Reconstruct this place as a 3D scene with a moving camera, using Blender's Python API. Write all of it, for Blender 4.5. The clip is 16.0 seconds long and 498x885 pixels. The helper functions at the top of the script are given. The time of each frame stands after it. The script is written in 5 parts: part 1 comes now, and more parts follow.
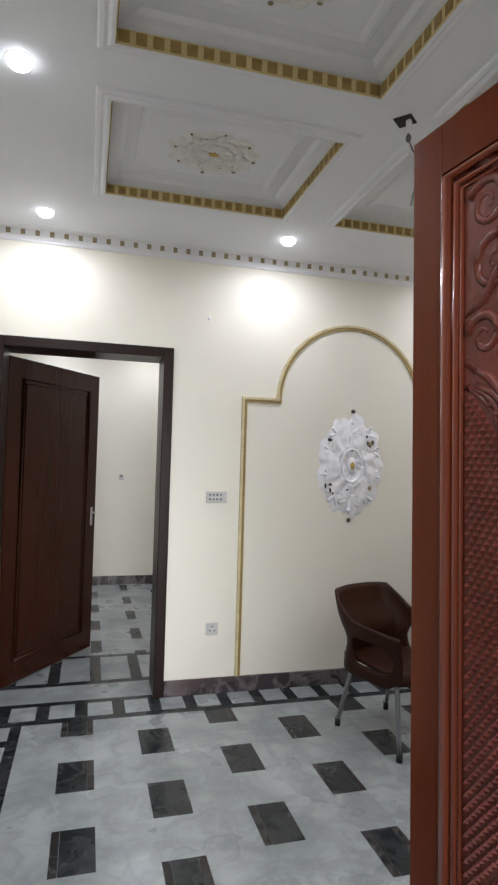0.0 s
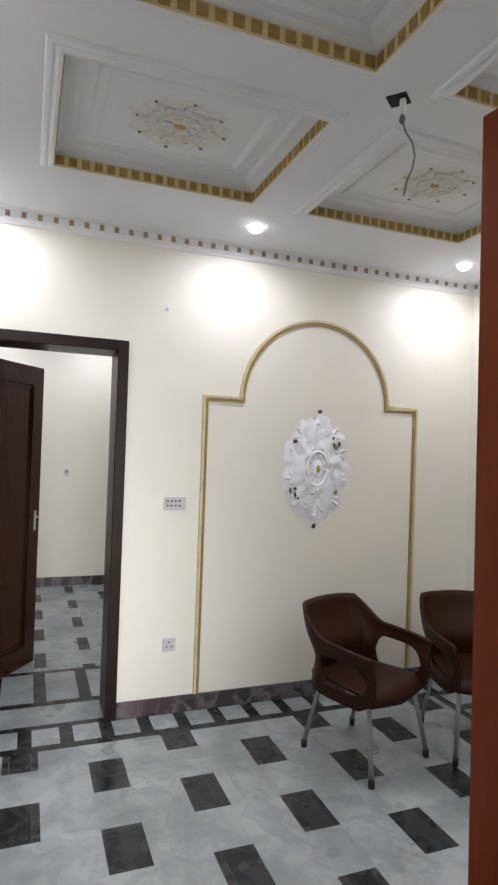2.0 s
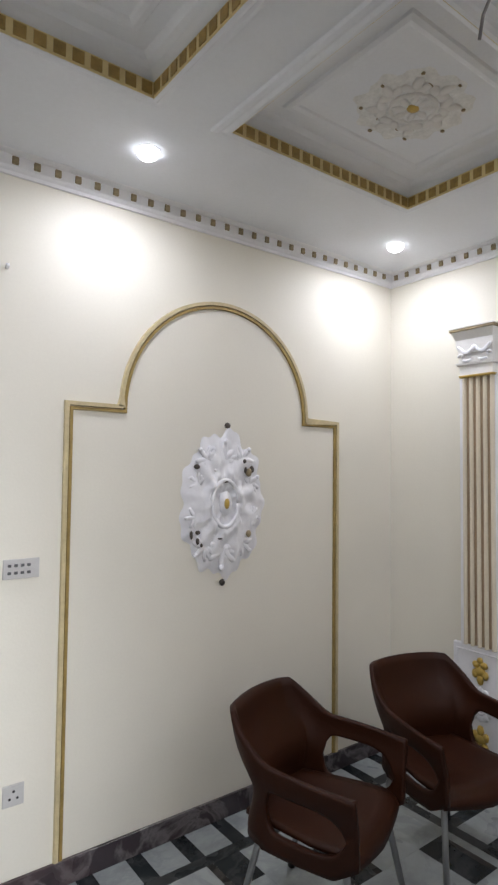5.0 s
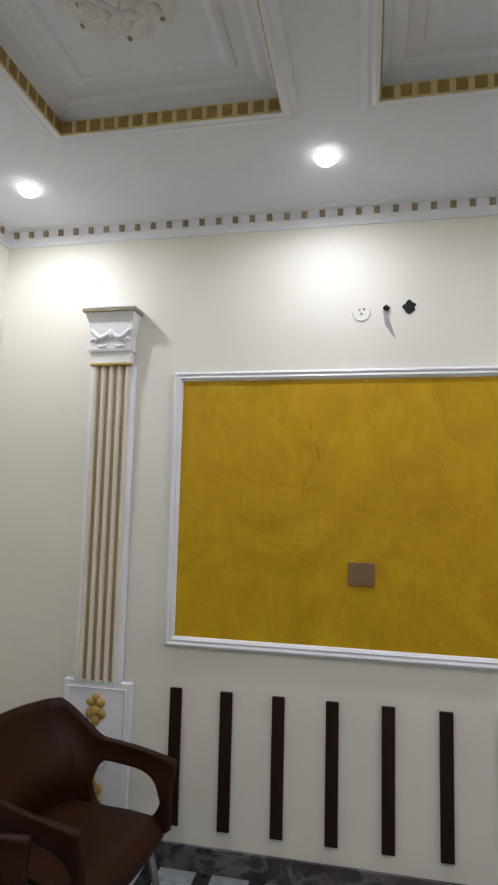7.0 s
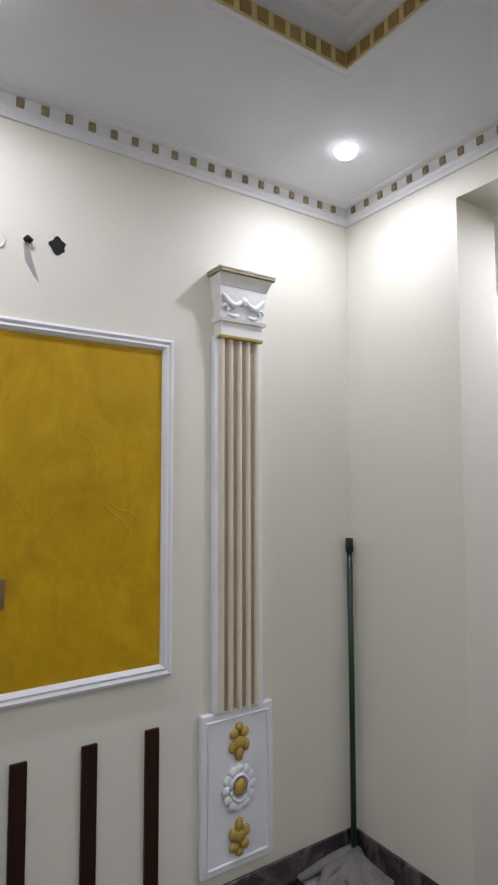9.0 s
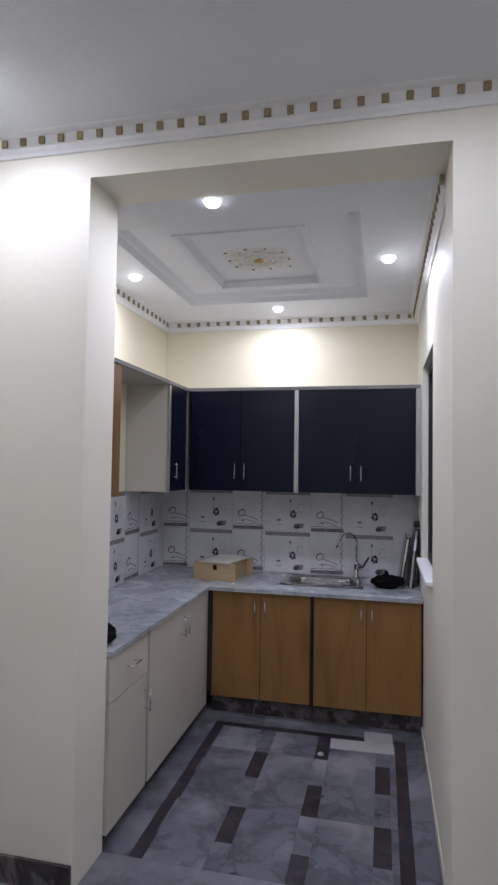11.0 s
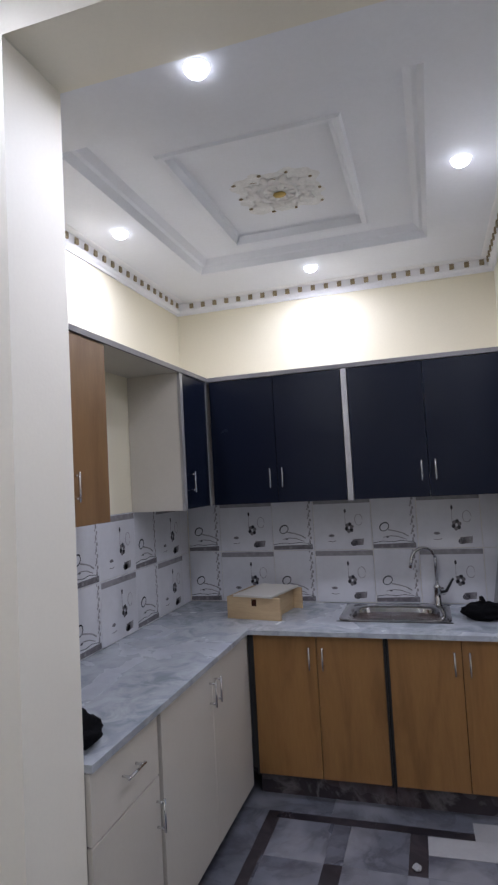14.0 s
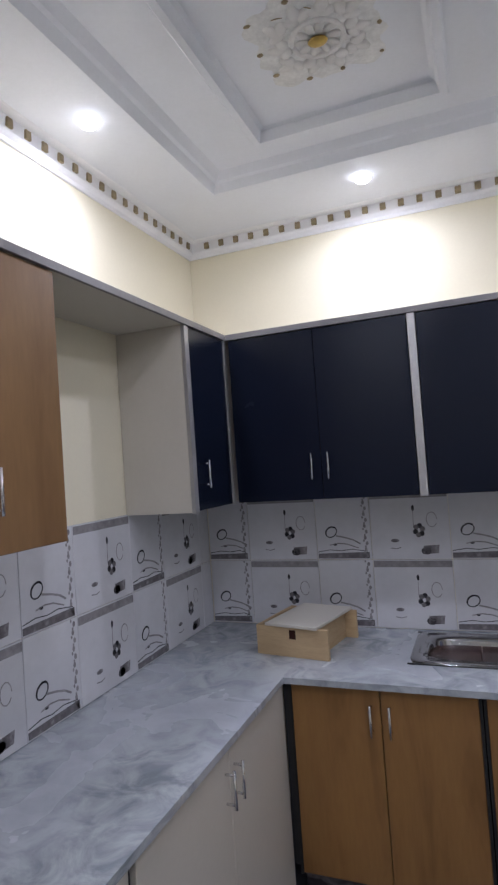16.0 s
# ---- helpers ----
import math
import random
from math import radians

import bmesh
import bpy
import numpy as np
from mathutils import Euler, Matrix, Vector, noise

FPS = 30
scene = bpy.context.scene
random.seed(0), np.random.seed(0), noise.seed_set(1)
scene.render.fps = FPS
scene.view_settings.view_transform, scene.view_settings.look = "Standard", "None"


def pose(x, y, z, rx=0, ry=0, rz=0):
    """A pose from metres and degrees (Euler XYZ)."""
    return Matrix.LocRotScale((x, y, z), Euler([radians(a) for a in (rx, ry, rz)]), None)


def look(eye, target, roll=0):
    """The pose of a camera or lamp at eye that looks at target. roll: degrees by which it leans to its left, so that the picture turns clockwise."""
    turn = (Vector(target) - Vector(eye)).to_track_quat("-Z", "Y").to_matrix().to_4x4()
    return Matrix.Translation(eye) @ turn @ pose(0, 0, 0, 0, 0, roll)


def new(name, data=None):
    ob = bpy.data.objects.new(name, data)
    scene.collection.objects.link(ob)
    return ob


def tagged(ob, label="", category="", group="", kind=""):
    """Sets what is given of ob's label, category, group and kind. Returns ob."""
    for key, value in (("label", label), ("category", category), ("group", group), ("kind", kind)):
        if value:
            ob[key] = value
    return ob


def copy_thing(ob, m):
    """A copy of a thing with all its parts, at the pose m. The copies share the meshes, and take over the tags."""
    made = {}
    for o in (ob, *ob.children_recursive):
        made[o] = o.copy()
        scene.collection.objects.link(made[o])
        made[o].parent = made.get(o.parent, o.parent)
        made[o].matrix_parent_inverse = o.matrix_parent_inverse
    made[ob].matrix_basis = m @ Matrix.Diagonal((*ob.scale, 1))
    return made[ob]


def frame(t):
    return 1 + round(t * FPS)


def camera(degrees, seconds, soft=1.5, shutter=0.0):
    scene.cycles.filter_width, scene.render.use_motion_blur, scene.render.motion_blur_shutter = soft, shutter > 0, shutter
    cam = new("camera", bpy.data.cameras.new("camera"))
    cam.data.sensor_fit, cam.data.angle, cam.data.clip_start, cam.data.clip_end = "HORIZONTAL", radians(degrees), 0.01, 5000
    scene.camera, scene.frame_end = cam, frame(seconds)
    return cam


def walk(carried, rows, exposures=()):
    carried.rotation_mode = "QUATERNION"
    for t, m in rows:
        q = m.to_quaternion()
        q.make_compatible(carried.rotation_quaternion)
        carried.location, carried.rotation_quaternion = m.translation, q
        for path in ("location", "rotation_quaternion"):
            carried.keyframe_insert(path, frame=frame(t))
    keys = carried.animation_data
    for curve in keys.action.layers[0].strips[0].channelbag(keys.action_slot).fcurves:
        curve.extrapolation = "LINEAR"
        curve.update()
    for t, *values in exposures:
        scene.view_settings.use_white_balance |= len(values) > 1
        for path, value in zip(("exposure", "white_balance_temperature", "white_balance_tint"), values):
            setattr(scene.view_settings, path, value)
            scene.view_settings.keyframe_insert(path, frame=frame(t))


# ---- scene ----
cam = camera(46.1, 16.0, soft=2.4)
PATH = [
    (0, (-2.998, -3.718, 1.494), (-2.468, -1.79, 1.557), 1.6),
    (0.5, (-3.039, -3.702, 1.517), (-2.383, -1.813, 1.57), 1.9),
    (1, (-3.063, -3.658, 1.537), (-2.334, -1.796, 1.583), 2.0),
    (1.5, (-3.06, -3.581, 1.56), (-2.322, -1.722, 1.595), 2.1),
    (2, (-3.022, -3.442, 1.599), (-2.315, -1.571, 1.619), 2.0),
    (2.5, (-2.969, -3.293, 1.553), (-2.31, -1.405, 1.614), 2.0),
    (3, (-2.923, -3.122, 1.625), (-2.309, -1.219, 1.661), 2.1),
    (3.2, (-2.923, -3.031, 1.632), (-2.316, -1.126, 1.672), 2.0),
    (5.3, (-2.817, -2.259, 1.644), (-1.49, -0.768, 1.761), 0.8),
    (5.5, (-2.781, -2.212, 1.618), (-1.376, -0.795, 1.754), 1.0),
    (6, (-2.706, -2.065, 1.599), (-1.074, -0.918, 1.755), 1.1),
    (6.5, (-2.631, -1.913, 1.583), (-0.813, -1.098, 1.76), 1.3),
    (7, (-2.529, -1.772, 1.535), (-0.58, -1.376, 1.739), 1.4),
    (7.5, (-2.424, -1.63, 1.565), (-0.432, -1.666, 1.74), 1.0),
    (8, (-2.281, -1.518, 1.584), (-0.337, -1.962, 1.74), 0.6),
    (8.5, (-2.109, -1.486, 1.633), (-0.26, -2.239, 1.746), 0.5),
    (9, (-1.955, -1.414, 1.596), (-0.296, -2.524, 1.729), -0.1),
    (9.5, (-1.848, -1.359, 1.602), (-0.446, -2.782, 1.709), -0.3),
    (10, (-1.795, -1.272, 1.61), (-0.696, -2.941, 1.686), 0.2),
    (10.2, (-1.75, -1.243, 1.587), (-0.824, -3.012, 1.676), 0.5),
    (12.3, (-1.686, -1.417, 1.562), (-1.4, -3.395, 1.647), 1.0),
    (12.5, (-1.687, -1.466, 1.566), (-1.371, -3.439, 1.657), 0.6),
    (13, (-1.682, -1.642, 1.574), (-1.264, -3.595, 1.676), -0.5),
    (13.5, (-1.634, -1.881, 1.561), (-1.119, -3.811, 1.669), -1.9),
    (14, (-1.542, -2.112, 1.537), (-0.953, -4.019, 1.662), -3.1),
    (14.5, (-1.468, -2.352, 1.564), (-0.801, -4.234, 1.676), -3.9),
    (15, (-1.412, -2.549, 1.549), (-0.683, -4.407, 1.679), -4.1),
    (15.5, (-1.386, -2.741, 1.561), (-0.595, -4.575, 1.672), -4.1),
    (16, (-1.338, -2.901, 1.566), (-0.606, -4.761, 1.637), -4.0),
]
walk(cam, [(t, look(eye, target, roll)) for t, eye, target, roll in PATH],
     [(0, -0.20, 6450, 11), (1, -0.03, 6450, 12), (2.5, -0.10, 6450, 13), (5.3, -0.23, 6400, 13), (7.5, -0.36, 6400, 11), (10, -0.42, 6150, 15), (12.3, -0.30, 5950, 17), (16, -0.25, 5950, 17)])

# ---- light ----
world = bpy.data.worlds.new("sky")
scene.world = world
world.use_nodes = True
sky = world.node_tree.nodes.new("ShaderNodeTexSky")
sky.sky_type, sky.sun_disc = "NISHITA", False
sky.sun_elevation, sky.sun_rotation = radians(28), radians(200)
world.node_tree.links.new(sky.outputs[0], world.node_tree.nodes["Background"].inputs[0])
world.node_tree.nodes["Background"].inputs[1].default_value = 0.15
sun_data = bpy.data.lights.new("sun", "SUN")
sun_data.energy, sun_data.angle, sun_data.color = 1.2, radians(10), (1.0, 0.95, 0.88)
sun = new("sun", sun_data)
sun.rotation_euler = (radians(62), 0, radians(-200))
LAMP_WATTS, LAMP_GLOW, DAY_WATTS = 7.5, 13.0, 12.5
LAMP_COLOUR = (0.895, 0.912, 1.0)

# sky light that enters through the open front door
day = bpy.data.lights.new("door_daylight", "AREA")
day.shape, day.size, day.size_y, day.energy, day.color = "RECTANGLE", 1.0, 2.0, DAY_WATTS, (0.92, 0.96, 1.0)
day_lamp = new("door_daylight", day)
day.spread = radians(58)
day_lamp.location, day_lamp.rotation_euler = (-2.90, -3.49, 1.05), (radians(83), 0, 0)

# ---- plan, in metres ----
H, HK = 2.85, 2.678           # ceilings of the lounge and the kitchen
WEST, SOUTH, T = -3.72, -3.27, 0.24
KW, KE, KS = -1.942, -0.052, -5.53   # west, east and south walls of the kitchen
SK = 0.10                     # skirting height


# ---- materials ----
def shader(name, rough=0.5, metal=0.0, coat=0.0):
    m = bpy.data.materials.new(name)
    m.use_nodes = True
    b = m.node_tree.nodes["Principled BSDF"]
    b.inputs["Roughness"].default_value, b.inputs["Metallic"].default_value = rough, metal
    b.inputs["Coat Weight"].default_value, b.inputs["Coat Roughness"].default_value = coat, 0.12
    return m, m.node_tree.nodes, m.node_tree.links, b


def coords(n, l, stretch=(1, 1, 1), spread=0.0):
    tc = n.new("ShaderNodeTexCoord")
    mp = n.new("ShaderNodeMapping")
    mp.inputs["Scale"].default_value = stretch
    l.new(tc.outputs["Object"], mp.inputs["Vector"])
    if spread:
        oi, mul = n.new("ShaderNodeObjectInfo"), n.new("ShaderNodeMath")
        mul.operation = "MULTIPLY"
        mul.inputs[1].default_value = spread
        l.new(oi.outputs["Random"], mul.inputs[0])
        l.new(mul.outputs[0], mp.inputs["Location"])
    return mp.outputs["Vector"]


def noisy(n, l, vec, scale, detail=4.0, rough=0.55, distort=0.0):
    t = n.new("ShaderNodeTexNoise")
    t.inputs["Scale"].default_value, t.inputs["Detail"].default_value = scale, detail
    t.inputs["Roughness"].default_value, t.inputs["Distortion"].default_value = rough, distort
    l.new(vec, t.inputs["Vector"])
    return t.outputs["Fac"]


def ramp(n, l, fac, stops):
    r = n.new("ShaderNodeValToRGB")
    while len(r.color_ramp.elements) < len(stops):
        r.color_ramp.elements.new(0.5)
    for e, (p, c) in zip(r.color_ramp.elements, stops):
        e.position, e.color = p, (*c, 1)
    l.new(fac, r.inputs["Fac"])
    return r.outputs["Color"]


def blend(n, l, fac, a, b, mode="MIX"):
    x = n.new("ShaderNodeMix")
    x.data_type, x.blend_type = "RGBA", mode
    for k, v in ((0, fac), (6, a), (7, b)):
        if isinstance(v, (int, float)):
            x.inputs[k].default_value = v
        elif isinstance(v, tuple):
            x.inputs[k].default_value = (*v, 1)
        else:
            l.new(v, x.inputs[k])
    return x.outputs[2]


def bumped(n, l, b, height, strength, distance=0.01):
    k = n.new("ShaderNodeBump")
    k.inputs["Strength"].default_value, k.inputs["Distance"].default_value = strength, distance
    l.new(height, k.inputs["Height"])
    l.new(k.outputs["Normal"], b.inputs["Normal"])


def tone(c, k):
    return tuple(min(1.0, v * k) for v in c)


def plain(name, c, rough=0.5, metal=0.0, var=0.12, scale=3.0, fine=60.0, bump=0.15, coat=0.0, spread=0.0):
    """Colour with large stains, fine grain and uneven gloss."""
    m, n, l, b = shader(name, rough, metal, coat)
    vec = coords(n, l, spread=spread)
    big, small = noisy(n, l, vec, scale, 5), noisy(n, l, vec, fine, 3)
    col = ramp(n, l, big, [(0.3, tone(c, 1 - var)), (0.7, tone(c, 1 + var * 0.6))])
    grain = ramp(n, l, small, [(0.25, (1 - var * 0.7,) * 3), (0.75, (1, 1, 1))])
    l.new(blend(n, l, 1.0, col, grain, "MULTIPLY"), b.inputs["Base Color"])
    l.new(ramp(n, l, big, [(0.2, (rough * 0.8,) * 3), (0.8, (min(1, rough * 1.2),) * 3)]), b.inputs["Roughness"])
    bumped(n, l, b, small, bump, 0.004)
    return m


def marble(name, base, vein, rough=0.18, scale=2.2, amount=0.55, spread=9.0, second=None, running=False):
    m, n, l, b = shader(name, rough)
    vec = n.new("ShaderNodeNewGeometry").outputs["Position"] if running else coords(n, l, spread=spread)
    cloud = noisy(n, l, vec, scale, 8, 0.66, 0.35)
    lines = noisy(n, l, vec, scale * 0.9, 6, 0.6, 0.5)
    patch = noisy(n, l, vec, scale * 0.6, 3)
    col = ramp(n, l, cloud, [(0.30, tone(base, 0.66)), (0.5, base), (0.72, tone(base, 1.22))])
    band = ramp(n, l, lines, [(0.45, (0, 0, 0)), (0.5, (amount,) * 3), (0.58, (0, 0, 0))])
    col = blend(n, l, band, col, vein)
    if second:
        col = blend(n, l, ramp(n, l, patch, [(0.5, (0, 0, 0)), (0.68, (0.75,) * 3)]), col, second)
    l.new(col, b.inputs["Base Color"])
    l.new(ramp(n, l, patch, [(0.3, (rough * 0.7,) * 3), (0.75, (rough * 1.7,) * 3)]), b.inputs["Roughness"])
    bumped(n, l, b, cloud, 0.04, 0.003)
    return m


def clouded(name):
    """Polished pale stone with soft grey clouds a hand wide and fine streaks."""
    m, n, l, b = shader(name, 0.22)
    vec = n.new("ShaderNodeNewGeometry").outputs["Position"]
    wide, mid, fine = noisy(n, l, vec, 3.2, 4, 0.5, 0.7), noisy(n, l, vec, 8.0, 5, 0.6, 1.2), noisy(n, l, vec, 26.0, 5, 0.6, 0.8)
    col = ramp(n, l, mid, [(0.36, (0.235, 0.26, 0.285)), (0.47, (0.34, 0.365, 0.385)), (0.60, (0.45, 0.475, 0.495))])
    col = blend(n, l, ramp(n, l, wide, [(0.40, (0, 0, 0)), (0.62, (0.65,) * 3)]), col, (0.44, 0.46, 0.50))
    l.new(blend(n, l, 0.5, col, ramp(n, l, fine, [(0.3, (0.82,) * 3), (0.7, (1, 1, 1))]), "MULTIPLY"), b.inputs["Base Color"])
    l.new(ramp(n, l, wide, [(0.3, (0.16,) * 3), (0.7, (0.32,) * 3)]), b.inputs["Roughness"])
    bumped(n, l, b, mid, 0.03, 0.003)
    return m


def timber(name, light, dark, rough=0.4, scale=1.0, along=(14, 14, 0.9), coat=0.0, spread=5.0):
    m, n, l, b = shader(name, rough, 0.0, coat)
    vec = coords(n, l, tuple(a * scale for a in along), spread)
    grain = noisy(n, l, vec, 1.5, 5, 0.55, 1.0)
    fine = noisy(n, l, vec, 14.0, 3)
    col = ramp(n, l, grain, [(0.25, tuple(0.55 * a + 0.45 * b for a, b in zip(dark, light))), (0.52, light), (0.8, tone(light, 1.12))])
    col = blend(n, l, 1.0, col, ramp(n, l, fine, [(0.3, (0.90,) * 3), (0.7, (1, 1, 1))]), "MULTIPLY")
    l.new(col, b.inputs["Base Color"])
    l.new(ramp(n, l, grain, [(0.2, (rough * 1.2,) * 3), (0.8, (rough * 0.85,) * 3)]), b.inputs["Roughness"])
    bumped(n, l, b, fine, 0.06, 0.002)
    return m


def gilded(name):
    """Trowelled gold plaster: overlapping swirls with faint ridges, whose shade is also in the colour."""
    m, n, l, b = shader(name, 0.42)
    b.inputs["Specular IOR Level"].default_value = 0.25
    vec = coords(n, l)
    swirl = noisy(n, l, vec, 2.6, 6, 0.6, 2.2)
    ridge = n.new("ShaderNodeTexVoronoi")
    ridge.feature = "DISTANCE_TO_EDGE"
    ridge.inputs["Scale"].default_value = 2.6
    warp = n.new("ShaderNodeTexNoise")
    warp.inputs["Scale"].default_value, warp.inputs["Detail"].default_value = 1.8, 5
    l.new(vec, warp.inputs["Vector"])
    l.new(blend(n, l, 0.35, vec, warp.outputs["Color"]), ridge.inputs["Vector"])
    fine = noisy(n, l, vec, 28, 4)
    turned = n.new("ShaderNodeMapping")
    turned.inputs["Rotation"].default_value, turned.inputs["Scale"].default_value = (0.6, 0, 0), (1, 9, 2.2)
    l.new(vec, turned.inputs["Vector"])
    strokes = noisy(n, l, turned.outputs["Vector"], 2.4, 5, 0.6, 0.8)
    patchy = noisy(n, l, vec, 7.5, 5, 0.65, 0.9)
    col = ramp(n, l, swirl, [(0.28, (0.46, 0.258, 0.002)), (0.5, (0.54, 0.318, 0.002)), (0.72, (0.60, 0.37, 0.006))])
    col = blend(n, l, 0.45, col, ramp(n, l, patchy, [(0.3, (0.80, 0.79, 0.7)), (0.7, (1, 1, 1))]), "MULTIPLY")
    col = blend(n, l, 0.45, col, ramp(n, l, strokes, [(0.35, (0.82, 0.80, 0.7)), (0.65, (1, 1, 1))]), "MULTIPLY")
    # darker lines put the ridges' relief shade into the base colour
    edge = ramp(n, l, ridge.outputs["Distance"], [(0.0, (0.72,) * 3), (0.014, (1, 1, 1))])
    l.new(blend(n, l, 0.14, col, edge, "MULTIPLY"), b.inputs["Base Color"])
    l.new(ramp(n, l, swirl, [(0.3, (0.62,) * 3), (0.7, (0.46,) * 3)]), b.inputs["Roughness"])
    relief = blend(n, l, 0.35, blend(n, l, 0.5, swirl, strokes), ramp(n, l, ridge.outputs["Distance"], [(0.0, (0.1,) * 3), (0.05, (0.8,) * 3)]))
    bumped(n, l, b, blend(n, l, 0.12, relief, fine), 0.40, 0.012)
    return m


def glowing(name, strength, colour):
    m, n, l, b = shader(name, 0.4)
    b.inputs["Base Color"].default_value = (0.9, 0.9, 0.9, 1)
    b.inputs["Emission Color"].default_value = (*colour, 1)
    b.inputs["Emission Strength"].default_value = strength
    return m


CREAM = plain("cream_wall_paint", (0.745, 0.714, 0.618), 0.6, var=0.04, scale=1.2, fine=90, bump=0.10)
YELLOW = plain("pale_yellow_wall_paint", (0.76, 0.705, 0.54), 0.6, var=0.04, scale=1.2, fine=90, bump=0.10)
WHITE = plain("white_ceiling_paint", (0.735, 0.755, 0.80), 0.62, var=0.05, scale=1.6, fine=70, bump=0.12)
PLASTER = plain("white_plaster", (0.80, 0.80, 0.82), 0.5, var=0.06, scale=6, fine=80, bump=0.2)
MOULD = plain("off_white_moulding", (0.78, 0.77, 0.74), 0.45, var=0.06, scale=5, fine=60, bump=0.15)
OCHRE = plain("ochre_square_paint", (0.36, 0.235, 0.065), 0.55, var=0.3, scale=25, fine=120, bump=0.3)
GOLD = plain("gold_paint", (0.50, 0.34, 0.07), 0.42, 0.1, var=0.25, scale=12, fine=90, bump=0.2)
DULL = plain("dull_gold_paint", (0.33, 0.26, 0.15), 0.5, 0.05, var=0.3, scale=14, fine=90, bump=0.2)
PANEL = gilded("gold_trowelled_plaster")
MAHOGANY = timber("red_mahogany_varnish", (0.100, 0.0185, 0.0044), (0.066, 0.011, 0.003), 0.17, 1.0)
VARNISH = timber("glossy_mahogany_moulding", (0.18, 0.038, 0.016), (0.12, 0.023, 0.010), 0.20, 1.0, coat=0.8)
CARVED = plain("carved_mahogany", (0.122, 0.026, 0.0155), 0.27, var=0.25, scale=9, fine=120, bump=0.12, coat=0.12)
WENGE = timber("dark_brown_door_wood", (0.036, 0.0085, 0.0032), (0.024, 0.006, 0.0025), 0.24, 1.0)
FRAMEW = timber("black_brown_frame_wood", (0.020, 0.0100, 0.0075), (0.012, 0.006, 0.0045), 0.30, 1.0)
SLAT = timber("dark_slat_wood", (0.026, 0.009, 0.004), (0.014, 0.005, 0.0025), 0.42)
PLASTIC = plain("brown_chair_plastic", (0.031, 0.0083, 0.0027), 0.48, var=0.2, scale=6, fine=160, bump=0.12)
STEEL = plain("grey_steel_tube", (0.42, 0.42, 0.42), 0.32, 0.8, var=0.15, scale=10, fine=90, bump=0.08)
CHROME = plain("chrome", (0.75, 0.75, 0.76), 0.10, 1.0, var=0.04, scale=6, fine=70, bump=0.02)
TRIMG = plain("grey_trim_foil", (0.19, 0.18, 0.18), 0.45, 0.2, var=0.12, scale=10)
SINKM = plain("stainless_sheet", (0.38, 0.38, 0.39), 0.09, 1.0, var=0.08, scale=8, fine=120, bump=0.05)
RUBBER = plain("black_rubber", (0.012, 0.012, 0.012), 0.7, var=0.2, scale=8)
BLACK = plain("black_glass", (0.008, 0.008, 0.010), 0.12, var=0.1, scale=6, bump=0.02)
CLOTH = plain("black_cloth", (0.006, 0.006, 0.007), 0.9, var=0.3, scale=20, fine=220, bump=0.5)
# near-black standing for shade inside holes, and the cable end's colour
HOLE = plain("dark_cavity", (0.012, 0.011, 0.010), 0.9, var=0.3, scale=20)
MARBLE = marble("pale_grey_marble", (0.31, 0.335, 0.335), (0.18, 0.20, 0.205), 0.30, 4.0, 0.5, second=(0.17, 0.197, 0.193), running=True)
SIDE = marble("brown_black_marble", (0.022, 0.021, 0.020), (0.10, 0.095, 0.09), 0.24, 7.0, 0.45, second=(0.042, 0.034, 0.031))
DARK = marble("black_green_marble", (0.014, 0.018, 0.020), (0.09, 0.09, 0.09), 0.22, 6.0, 0.30, second=(0.034, 0.035, 0.036))
SKIRT = marble("dark_veined_marble", (0.045, 0.036, 0.040), (0.22, 0.20, 0.20), 0.22, 4.5, 0.6, second=(0.085, 0.05, 0.05))
KMARBLE = marble("dusty_grey_marble", (0.118, 0.125, 0.148), (0.045, 0.045, 0.056), 0.34, 5.0, 0.65, second=(0.24, 0.24, 0.26))
KDARK = marble("dusty_dark_marble", (0.022, 0.019, 0.024), (0.055, 0.045, 0.05), 0.35, 6.0, 0.5)
COUNTER = clouded("grey_white_counter_marble")
GROUT = plain("grout", (0.28, 0.30, 0.30), 0.8, var=0.15, scale=8)
TILE = plain("glazed_white_tile", (0.61, 0.61, 0.63), 0.20, var=0.08, scale=4, fine=30, bump=0.03, spread=4)
PRINTG = plain("grey_tile_print", (0.185, 0.172, 0.178), 0.25, var=0.3, scale=30, bump=0.02)
PRINTK = plain("charcoal_tile_print", (0.038, 0.036, 0.042), 0.25, var=0.35, scale=40, bump=0.02)
PRINTL = plain("pale_grey_tile_print", (0.30, 0.285, 0.29), 0.25, var=0.25, scale=40, bump=0.02)
LAMWHITE = plain("off_white_laminate", (0.57, 0.535, 0.465), 0.32, var=0.05, scale=3, fine=60, bump=0.03)
OAK = timber("oak_laminate", (0.272, 0.140, 0.047), (0.115, 0.052, 0.016), 0.38, 0.45, (14, 14, 2.2))
OAKUP = timber("brown_oak_laminate", (0.215, 0.122, 0.054), (0.15, 0.078, 0.032), 0.38, 0.45, (14, 14, 2.2))
NAVY = plain("blue_black_laminate", (0.0055, 0.0080, 0.0175), 0.24, var=0.06, scale=2.0, fine=150, bump=0.03)
ALUM = plain("brushed_aluminium", (0.42, 0.41, 0.40), 0.38, 0.5, var=0.12, scale=10, fine=120, bump=0.05)
PLY = timber("raw_plywood", (0.50, 0.36, 0.20), (0.40, 0.27, 0.13), 0.6, 1.0, (3, 3, 20))
RIB = plain("cream_rib_paint", (0.74, 0.67, 0.53), 0.45, var=0.08, scale=4, fine=60, bump=0.15)
